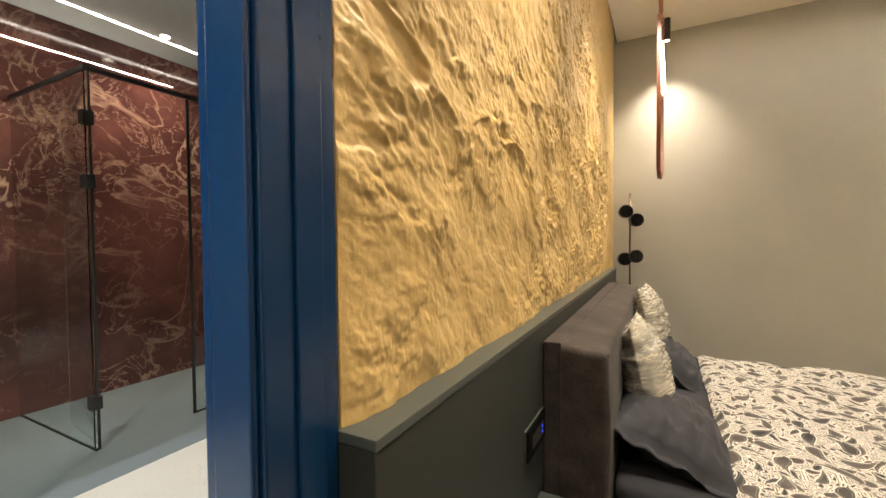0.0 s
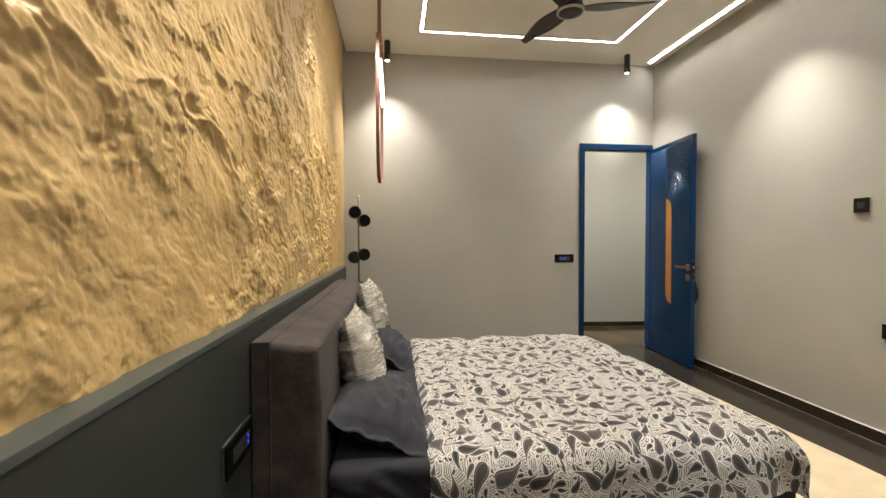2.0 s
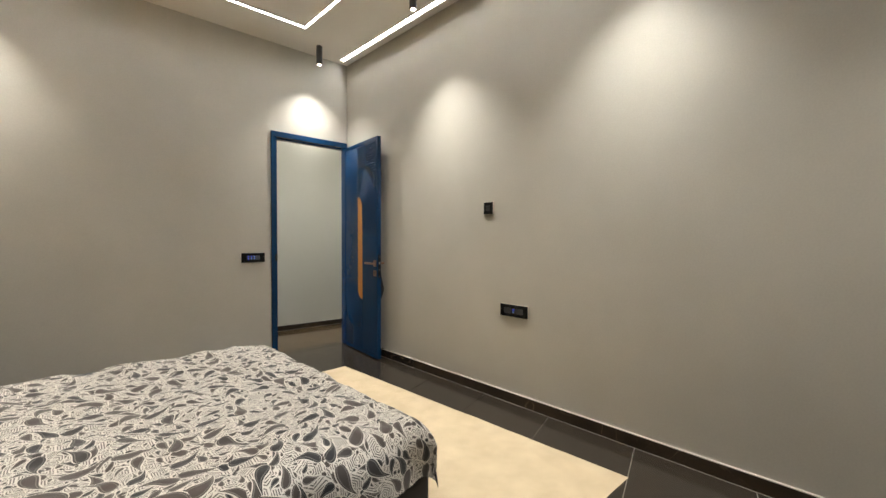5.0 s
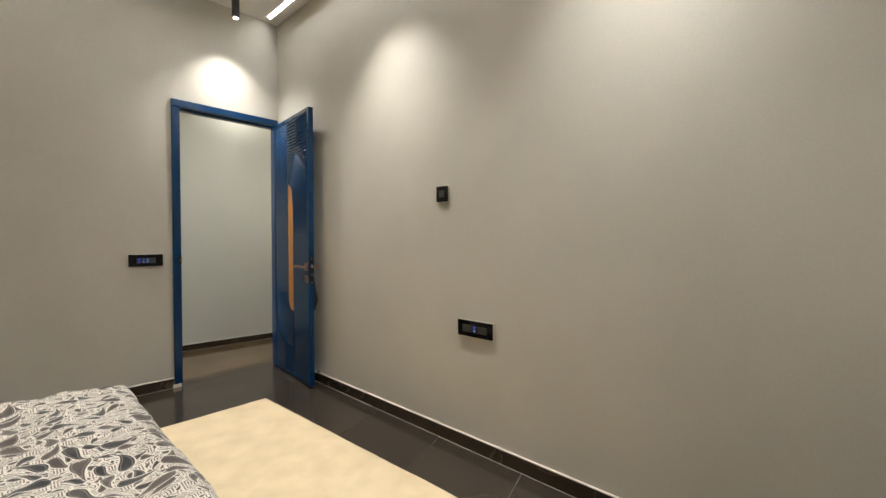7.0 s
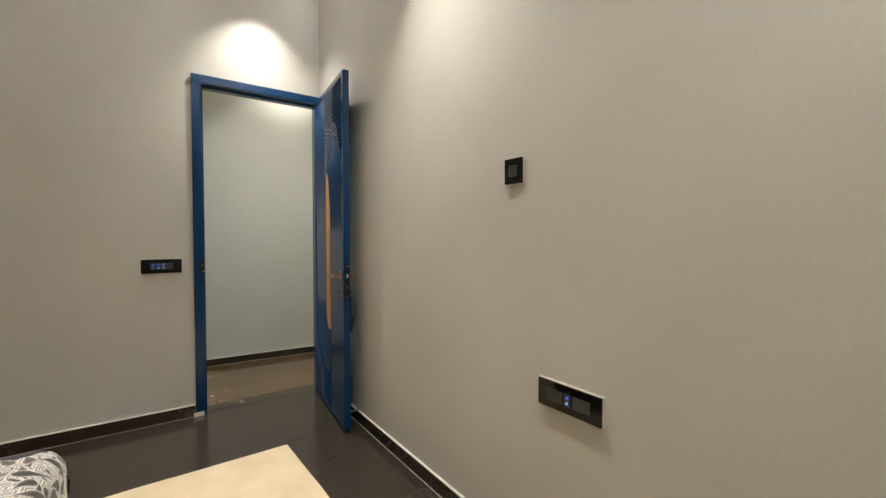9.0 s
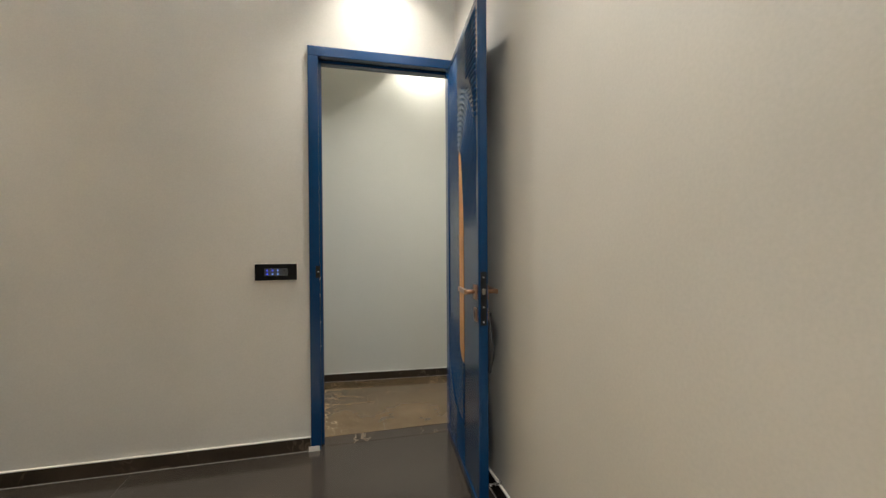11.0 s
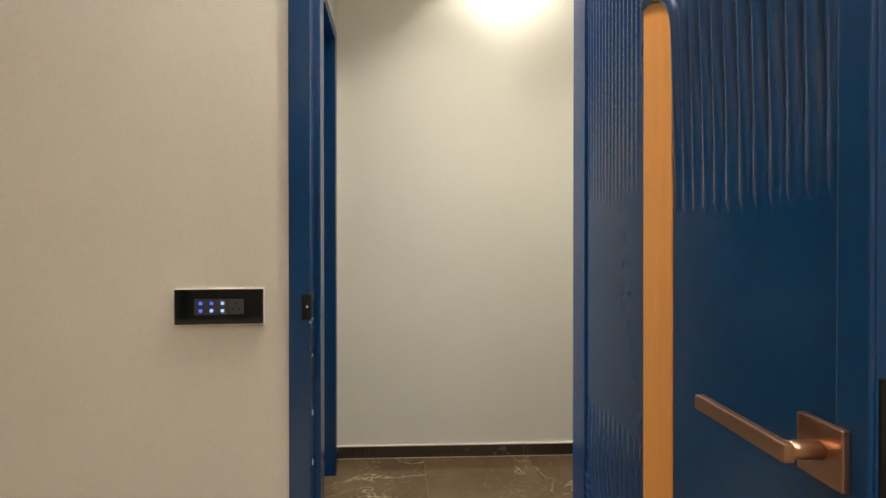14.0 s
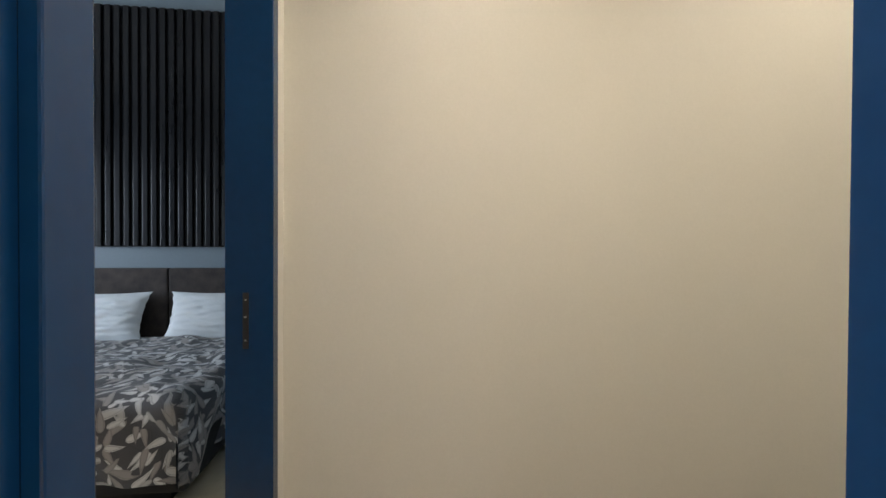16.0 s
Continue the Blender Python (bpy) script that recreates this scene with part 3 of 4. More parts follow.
    for z in (0.25, 1.15, 2.05):
        part("hinge", rod((-0.002, 0.012, z - 0.05), (-0.002, 0.012, z + 0.05), 0.006, 10), M_BLUE, leaf)


main_door()


# skirtings with a pale line of caulk on top
def skirting(x0, x1, y0, y1, h=0.078, label="dark brown stone skirting"):
    s = structure("baseboard", box(x0, x1, y0, y1, 0.0, h, 0.002), M_SKIRT, label)
    part("caulk_line", box(x0, x1, y0, y1, h, h + 0.005), M_CAULK, s, "pale line of caulk")
    side = y1 - y0 > x1 - x0
    part("floor_line", box(x0 - 0.0035, x0 - 0.0002, y0, y1, 0, 0.0022) if side else box(x0, x1, y0 - 0.0035, y0 - 0.0002, 0, 0.0022), M_GROUT, s, "pale joint between skirting and floor")


skirting(XR - 0.012, XR - 0.0005, YS, YW - 0.013)
skirting(0.34, DX0 - 0.003, YW - 0.012, YW - 0.0005)
skirting(DX1 + 0.003, XR - 0.013, YW - 0.012, YW - 0.0005)

# ---- corridor ----
CX = 2.86
structure("wall_corridor_north", box(-0.02, 2.75, 0, 0.12, 0, SLAB), M_CORR, "smooth cream corridor wall", at=pose(CX, 5.962, 0, 0, 0, -4.5))
structure("wall_corridor_west", box(2.74, CX, 5.83, 5.975, 0, SLAB), M_CORR, "narrow strip of cream wall beside the second door")
structure("wall_corridor_lintel", box(2.74, CX, YW + 0.1, 5.83, DZ, SLAB), M_CORR, "wall over the second doorway")
structure("wall_corridor_east", box(5.5, 5.6, YW + 0.1, 5.9, 0, SLAB), M_CORR, "plain corridor end wall")
structure("wall_corridor_south", box(3.851, 5.5, YW + 0.1, YW + 0.104, 0, 2.99), M_CORR, "cream face of the corridor wall")
structure("ceiling_corridor", box(CX, 5.5, YW + 0.101, 5.97, 2.99, 3.05), M_CEIL, "pale corridor ceiling")
sk = structure("baseboard", box(0.0, 2.6, -0.012, -0.0005, 0, 0.068, 0.002), M_SKIRT, "dark brown marble skirting of the corridor", at=pose(CX, 5.962, 0, 0, 0, -4.5))
part("caulk_line", box(0.0, 2.6, -0.012, -0.0005, 0.068, 0.073), M_CAULK, sk)
part("floor_line", box(0.0, 2.6, -0.0155, -0.0125, 0, 0.003), M_GROUT, sk)
structure("baseboard", box(CX + 0.0005, CX + 0.012, 5.834, 5.945, 0, 0.068, 0.002), M_SKIRT, "short dark skirting beside the second door")


def second_frame():
    d = empty("door_3", label="dark blue frame of the second bedroom doorway", kind="structure")
    part("jamb", box(2.73, CX + 0.018, 5.772, 5.828, 0.002, DZ - 0.058, 0.003), M_BLUE, d)
    part("jamb", box(2.73, CX + 0.018, 4.845, 4.900, 0.002, DZ - 0.058, 0.003), M_BLUE, d)
    part("head", box(2.73, CX + 0.018, 4.845, 5.828, DZ - 0.057, DZ - 0.001, 0.003), M_BLUE, d)
    k = part("strike_plate", box(2.785, 2.803, 5.7695, 5.7722, 0.90, 1.08, 0.001), M_BLACK, d, "black strike plate")
    for z in (0.925, 1.0, 1.055):
        part("screw", box(2.790, 2.797, 5.7675, 5.7697, z, z + 0.005), M_STEEL, k)


second_frame()

# ---- second bedroom, in half darkness ----
structure("wall_bedroom_north", box(-1.6, 2.86, 8.22, 8.34, 0, SLAB), M_SLATE, "slate-grey wall behind the second bed")
# West side has an unseen window opening, added to let in bluish light.
structure("wall_bedroom_west", box(-1.7, -1.6, YW + 0.1, 5.8, 0, SLAB), M_SLATE, "slate-grey side wall")
structure("wall_bedroom_west_end", box(-1.7, -1.6, 7.2, 8.34, 0, SLAB), M_SLATE, "slate-grey side wall past the unseen added window")
structure("wall_bedroom_sill", box(-1.7, -1.6, 5.8, 7.2, 0, 0.9), M_SLATE, "wall under the unseen added window")
structure("wall_bedroom_head", box(-1.7, -1.6, 5.8, 7.2, 2.3, SLAB), M_SLATE, "wall over the unseen added window")
structure("wall_bedroom_east", box(2.74, 2.86, 5.975, 8.22, 0, SLAB), M_SLATE, "slate-grey wall")
structure("wall_bedroom_south", box(-1.6, 0.15, YW, YW + 0.1, 0, SLAB), M_SLATE, "slate-grey wall")
structure("wall_bedroom_outer", box(-2.6, -2.5, YW, 8.34, 0, SLAB), M_SLATE, "unseen outer wall added beyond the window opening")
structure("floor_bedroom", box(-1.6, 2.74, YW + 0.1, 8.22, -0.013, 0.0), M_RUG, "pale cream carpet of the second bedroom")

# ---- bathroom ----
BX = -3.55
structure("wall_bath_west", box(BX - 0.12, BX, YS, 3.6, 0, SLAB), M_RED, "oxblood marble wall with pale veins")
structure("wall_bath_north", box(BX, 0.15, 3.5, 3.62, 0, SLAB), M_RED, "oxblood marble side wall")
structure("ceiling_bath", box(BX, 0.15, YS, 3.5, 3.06, 3.12), M_BATHCEIL, "grey-green bathroom ceiling")
structure("floor_bath_dry", box(-1.93, 0.15, YS, 3.5, -0.013, 0.012), M_WHITE, "bright white floor slab of the bathroom")
structure("floor_bath_edge", box(-2.12, -1.93, YS, 3.5, -0.013, 0.006), M_SLATE, "blue-grey stone threshold of the shower")
structure("floor_bath_wet", box(BX, -2.12, YS, 3.5, -0.0135, 0.002), M_GREYTILE, "blue-grey stone shower floor")


# ---- bedroom: fixed things ----
def dado():
    d = empty("dado_panel", pose(0, 0, 0), "charcoal-green lacquered dado panel under the gold plaster", "wall panel")
    part("panel", box(XG - 0.03, 0.338, 0.618, 4.235, 0.0, 1.006, 0.002), M_DADO, d)
    part("cap", box(XG - 0.03, 0.340, 0.617, 4.236, 1.0065, 1.024, 0.002), M_STAND, d, "grey top edge")


dado()


def plate(name, at, w, h, module, lamps, label, group="", back=M_PALE):
    """A black glass plate on a pale back box: local x across, z up, facing -y."""
    p = empty(name, at, label, "switch plate", group)
    part("back_plate", box(-w / 2 - 0.002, w / 2 + 0.003, -0.006, 0.0, -h / 2 - 0.0045, h / 2 + 0.0035, 0.002), back, p, "thin plastic surround")
    part("glass", box(-w / 2, w / 2, -0.014, -0.0062, -h / 2, h / 2, 0.0015), M_GLOSS, p, "glossy black glass")
    for x0, x1 in module:
        m = part("module", box(x0, x1, -0.0156, -0.0142, -0.021, 0.021, 0.0008), M_MODULE, p)
        if x1 - x0 < 0.05:
            for dx, dz in ((0, 0.010), (-0.008, -0.006), (0.008, -0.006)):
                part("pin_hole", rod(((x0 + x1) / 2 + dx, -0.0162, dz), ((x0 + x1) / 2 + dx, -0.0158, dz), 0.0024, 8), M_GLOSS, m)
    for x, z, pale in lamps:
        part("lamp", box(x - 0.0042, x + 0.0042, -0.0172, -0.0160, z - 0.0038, z + 0.0038, 0.0012), M_PALELED if pale else M_BLUELED, p, "lit blue touch key")
    return p


plate("touch_switch", pose(2.718, YW - 0.0005, 1.0515), 0.226, 0.094, ((-0.062, 0.024), (0.025, 0.064)),
      ((-0.046, 0.010, 0), (-0.018, 0.010, 0), (0.010, 0.010, 1), (-0.046, -0.010, 0), (-0.018, -0.010, 1), (0.010, -0.010, 1)),
      "black glass touch switch with lit blue keys beside the door")
plate("power_socket", pose(XR - 0.0005, 2.532, 1.490, 0, 0, -90), 0.090, 0.095, ((-0.022, 0.022),), (), "small black glass power socket high on the wall")
plate("touch_switch", pose(XR - 0.0005, 2.276, 0.7045, 0, 0, -90), 0.250, 0.092, ((-0.088, -0.020), (-0.014, 0.014), (0.020, 0.088)),
      ((0.0, 0.009, 0), (0.0, -0.009, 1)), "black glass socket panel with two blue lights low on the wall")
plate("touch_switch", pose(0.3385, 1.44, 0.682, 0, 0, 90), 0.20, 0.092, ((-0.062, 0.024), (0.025, 0.064)),
      ((0.05, 0.009, 0), (0.05, -0.009, 0)), "black glass bedside switch on the dado panel", back=M_STAND)


def door_stop():
    s = empty("door_stop", pose(XR - 0.012, 3.99, 0.085), "short steel magnetic door stop by the skirting", "door stop")
    part("flange", rod((0.0115, 0, 0), (0.006, 0, 0), 0.016, 14), M_STEEL, s)
    part("stem", rod((0.006, 0, 0), (-0.075, 0, 0), 0.006, 10), M_STEEL, s, smooth=True)
    part("cup", rod((-0.075, 0, 0), (-0.092, 0, 0), 0.012, 12), M_STEEL, s)


door_stop()


def hanging_bag():
    n, m = 14, 10
    pts = np.zeros((n, m, 3))
    for i in range(n):
        for j in range(m):
            f, g = i / (n - 1), j / (m - 1)
            w = 0.02 + 0.10 * math.sin(min(f * 1.25, 1) * math.pi / 2)
            taper = 1 - 0.55 * max(0, f - 0.7) / 0.3
            ang = g * 2 * math.pi
            pts[i, j] = (0.012 * math.cos(ang) * (0.5 + 0.5 * f) + 0.004 * math.sin(7 * f + ang * 2), w * taper * math.sin(ang) * 0.5, -0.27 * f)
    b = empty("cloth_bag", pose(3.706, 3.925, 0.905), "limp black cloth bag hung behind the door on its handle", "bag")
    part_ob = new("bag_body", grid_mesh("bag_body", pts, M_BAG))
    part_ob.parent = b
    part("strap", rod((0, 0, -0.01), (-0.004, 0.01, 0.075), 0.004, 8), M_BAG, b)


hanging_bag()


# ---- ceiling: light lines, spots, fan, pendant ----
def led_line(x0, x1, y0, y1, label, skirt=0.013):
    l = empty("led_strip", pose(0, 0, 0), label, "light strip", "ceiling light lines")
    part("channel", box(x0 - 0.006, x1 + 0.006, y0 - 0.004, y1 + 0.004, H - 0.003, H - 0.0005), M_PALE, l)
    part("diffuser", box(x0, x1, y0, y1, H - 0.006, H - 0.0032, 0.0012), M_LED, l, "glowing warm white diffuser")
    if y1 - y0 > x1 - x0:
        # skirt deepens the second lip, added depth that holds light off the wall top
        for xa in (x0 - 0.006, x1 + 0.002):
            part("lip", box(xa, xa + 0.004, y0, y1, H - (skirt if xa > x0 else 0.013), H - 0.0031), M_PALE, l)
    else:
        for ya in (y0 - 0.006, y1 + 0.002):
            part("lip", box(x0, x1, ya, ya + 0.004, H - 0.013, H - 0.0031), M_PALE, l)


W = 0.0105
LX0, LX1, LY0, LY1 = 1.062, 3.035, 1.25, 4.198
led_line(LX0 - W, LX1 + W, LY1 - W, LY1 + W, "warm white light line set in the ceiling near the door wall")
led_line(LX0 - W, LX0 + W, LY0, LY1 - W - 0.009, "warm white light line set in the ceiling on the bed side")
led_line(LX1 - W, LX1 + W, LY0, LY1 - W - 0.009, "warm white light line set in the ceiling on the wall side")
led_line(LX0 - W, LX1 + W, LY0 - 2 * W - 0.009, LY0 - 0.009, "warm white light line closing the ceiling frame")
led_line(3.655 - 0.012, 3.655 + 0.012, -1.2, 4.62, "long warm white light line along the bare wall", 0.030)


def spot_lamp(x, y, watts=SPOT_WATT, cone=116, fade=1.0):
    s = empty("ceiling_spot", pose(x, y, H), "slim black cylinder spotlight hanging from the ceiling", "spotlight", "cylinder spots")
    part("housing", rod((0, 0, -0.002), (0, 0, -0.190), 0.030, 24), M_BLACK, s, smooth=False)
    part("trim_ring", rod((0, 0, -0.188), (0, 0, -0.196), 0.0275, 24), M_COPPER, s, "thin copper trim ring")
    part("lens", rod((0, 0, -0.1945), (0, 0, -0.198), 0.019, 20), M_LENS, s, "small glowing lens")
    lamp = bpy.data.lights.new("spot_light", "SPOT")
    lamp.energy, lamp.color, lamp.spot_size, lamp.spot_blend, lamp.shadow_soft_size = watts, WARM, radians(cone), fade, 0.018
    ob = new("spot_light", lamp)
    ob.matrix_basis = pose(x, y, H - 0.202)


for sx, sy in ((3.318, 4.478), (3.372, 2.98), (3.372, 1.36), (3.372, -0.3), (0.735, 4.45), (0.735, 2.98), (0.735, 1.36), (0.735, -0.3)):
    share = 0.72 if sy > 4 else 0.88 if sx < 1 else 1.0 if sy > 2 else 0.92
    spot_lamp(sx, sy, SPOT_WATT * share, 100 if sy > 4 else 96)


def ceiling_fan(x, y):
    f = empty("ceiling_fan", pose(x, y, H), "dark espresso ceiling fan with three broad blades at rest", "ceiling fan")
    part("canopy", rod((0, 0, -0.001), (0, 0, -0.05), 0.065, 24, 0.045), M_FAN, f, smooth=False)
    part("downrod", rod((0, 0, -0.05), (0, 0, -0.20), 0.014), M_FAN, f)
    part("motor", rod((0, 0, -0.19), (0, 0, -0.305), 0.075, 32, 0.098), M_FAN, f)
    part("hub_ring", rod((0, 0, -0.305), (0, 0, -0.318), 0.101, 32, 0.094), M_STEEL, f, "pale metal rim of the hub")
    part("hub_cap", rod((0, 0, -0.3185), (0, 0, -0.326), 0.085, 32, 0.06), M_FAN, f)
    for k in range(3):
        a = radians(112 + 120 * k)
        n, m = 18, 7
        pts = np.zeros((n, m, 3))
        for i in range(n):
            g = i / (n - 1)
            r = 0.07 + 0.53 * g
            half = (0.050 + 0.028 * math.sin(math.pi * min(g * 1.35, 1.0))) * (1 - 0.55 * g ** 3)
            shift = 0.05 * g * g
            for j in range(m):
                w = (j / (m - 1) - 0.5) * 2
                pts[i, j] = (r, w * half - shift, -0.285 + 0.016 * w * (1 - 0.5 * g) + 0.03 * g * g * 0.3)
        top = pts + np.array((0, 0, 0.008))
        ring = np.concatenate((pts, top[:, ::-1], pts[:, :1]), 1)
        me = grid_mesh("blade", ring, M_FAN)
        b = new("blade", me)
        b.parent = f
        b.matrix_basis = pose(0, 0, 0, 0, 0, math.degrees(a))


ceiling_fan(2.10, 3.18)


def pendant():
    """A tall leather loop hung from the ceiling, with a light tube across its upper part."""
    p = empty("pendant_light", pose(0.69, 3.42, 0), "tall tan leather loop pendant with a glowing tube", "pendant light")
    zb, zt = 1.708, 2.80
    half = 0.20
    def spread(g):
        return half * (0.30 + 0.70 * math.sin(0.25 + 2.75 * g))
    path = [(-0.010, -spread(i / 14), zt + (zb + 0.06 - zt) * i / 14) for i in range(15)]
    y_end = path[-1][1]
    for i in range(1, 12):
        a = math.pi * i / 12
        path.append((-0.010 + 0.020 * i / 12, y_end * math.cos(a), zb + 0.06 - 0.06 * math.sin(a)))
    path += [(0.010, spread(1 - i / 14), zt + (zb + 0.06 - zt) * (1 - i / 14)) for i in range(15)]
    pts = [Vector(q) for q in path]
    side, up = [], []
    for i, q in enumerate(pts):
        t = (pts[min(i + 1, len(pts) - 1)] - pts[max(i - 1, 0)]).normalized()
        s = Vector((1, 0, 0))
        side.append(s)
        up.append(t.cross(s).normalized())
    prof = [(-0.0125, -0.002), (0.0125, -0.002), (0.0125, 0.002), (-0.0125, 0.002), (-0.0125, -0.002)]
    part("strap", sweep(pts, side, up, prof), M_LEATHER, p, "stitched tan leather strap")
    part("hanger", box(-0.014, 0.014, -0.003, 0.003, zt - 0.02, H - 0.012, 0.001), M_LEATHER, p, "upright leather hanger")
    part("buckle", box(-0.020, 0.020, -0.055, 0.055, zt - 0.012, zt + 0.012, 0.004), M_COPPER, p, "copper clasp")
    part("canopy", rod((0, 0, H - 0.014), (0, 0, H - 0.0005), 0.05, 24), M_BLACK, p)
    t0, t1 = Vector((0.004, 0.03, 2.66)), Vector((0.022, 0.145, 2.335))
    tube = part("tube", rod(t0, t1, 0.013, 16), M_TUBE, p, "glowing warm white tube", smooth=True)
    part("end_cap", rod(t0 + (t0 - t1).normalized() * 0.02, t0, 0.014, 16), M_COPPER, p)
    part("end_cap", rod(t1, t1 + (t1 - t0).normalized() * 0.012, 0.014, 16), M_COPPER, p)


pendant()


def disc_lamp(x, y):
    f = empty("floor_lamp", pose(x, y, 0), "slender black floor lamp with paired disc heads", "floor lamp")
    part("base", rod((0, 0, 0.0), (0, 0, 0.02), 0.12, 32), M_BLACK, f)
    part("pole", rod((0, 0, 0.018), (0, 0, 1.722), 0.0085, 12), M_SHAFT, f, "slim bronze pole", smooth=True)
    for dx, z in ((-0.035, 1.545), (0.055, 1.462), (-0.045, 1.092), (0.050, 1.118)):
        d = Vector((math.sin(radians(22)) * (1 if dx > 0 else 0.6), -math.cos(radians(22)), 0.05)).normalized()
        c = Vector((dx, -0.035, z))
        head = part("lamp_head", rod(c - d * 0.030, c + d * 0.030, 0.062, 28), M_BLACK, f, "matt black disc head")
        part("rim", rod(c + d * 0.030, c + d * 0.033, 0.056, 28), M_GLOSS, head)
        part("bracket", rod((0, 0, z), (dx, -0.01, z), 0.006, 8), M_BLACK, f)


disc_lamp(0.435, 4.50)


# ---- the bed ----
def headboard():
    h = empty("headboard", pose(0, 0, 0), "thick taupe velvet headboard against the dado panel", "headboard")
    part("back_board", box(0.342, 0.402, 1.556, 3.619, 0.06, 0.9545, 0.005), M_VELVET, h)
    # a padded block with a gently bulging front
    bm = box(0.376, 0.553, 1.555, 3.62, 0.08, 0.932, 0.026, None, 4)
    bmesh.ops.subdivide_edges(bm, edges=[e for e in bm.edges if e.calc_length() > 0.3], cuts=12, use_grid_fill=True)
    for v in bm.verts:
        w = noise.noise(Vector((v.co.x * 3, v.co.y * 4, v.co.z * 5)))
        v.co += Vector((0.007 * w, 0.002 * w, 0.005 * w))
        if v.co.z > 0.88:
            v.co.z += 0.024 * (0.55 - v.co.x) / 0.2
    part("padding", bm, M_VELVET, h, "padded velvet block with soft edges", smooth=True)
    part("piping", rod((0.546, 1.58, 0.922), (0.546, 3.6, 0.922), 0.004, 8), M_VELVET, h)
    part("piping", rod((0.400, 1.556, 0.10), (0.400, 1.556, 0.93), 0.003, 8), M_VELVET, h)


headboard()


def bed_frame():
    b = empty("bed", pose(0, 0, 0), "low upholstered bed in dark brown fabric", "bed")
    part("base", box(0.56, 2.40, 1.66, 3.48, 0.10, 0.31, 0.015), M_BASE, b, "upholstered dark base")
    part("plinth", box(0.62, 2.30, 1.74, 3.40, 0.0, 0.10, 0.004), M_BASE, b)
    for x in (0.62, 2.36):
        for y in (1.70, 3.44):
            part("leg", box(x - 0.03, x + 0.03, y - 0.03, y + 0.03, 0.0, 0.10, 0.004), M_BLACK, b)
    # mattress under a fitted sheet
    bm = box(0.56, 2.36, 1.665, 3.475, 0.31, 0.478, 0.05, None, 5)
    bmesh.ops.subdivide_edges(bm, edges=[e for e in bm.edges if e.calc_length() > 0.25], cuts=56, use_grid_fill=True)
    bmesh.ops.subdivide_edges(bm, edges=[e for e in bm.edges if e.calc_length() > 0.06], cuts=5, use_grid_fill=True)
    for v in bm.verts:
        x, y, z = v.co
        d = 0.008 * noise.fractal(Vector((x * 5, y * 4, z * 9)), 1.0, 2.0, 3)
        near = min(max((1.74 - y) / 0.05, 0), 1)
        pull = 1 - abs(noise.noise(Vector(((x + 1.5 * z) * 11, 0.3, (z - 0.5 * x) * 4)))) * 2.4
        v.co += Vector((0.2 * d, 0.8 * d - near * 0.024 * max(pull, 0), 0.5 * d))
    part("mattress", bm, M_SHEET, b, "mattress in a charcoal fitted sheet", smooth=True)


bed_frame()


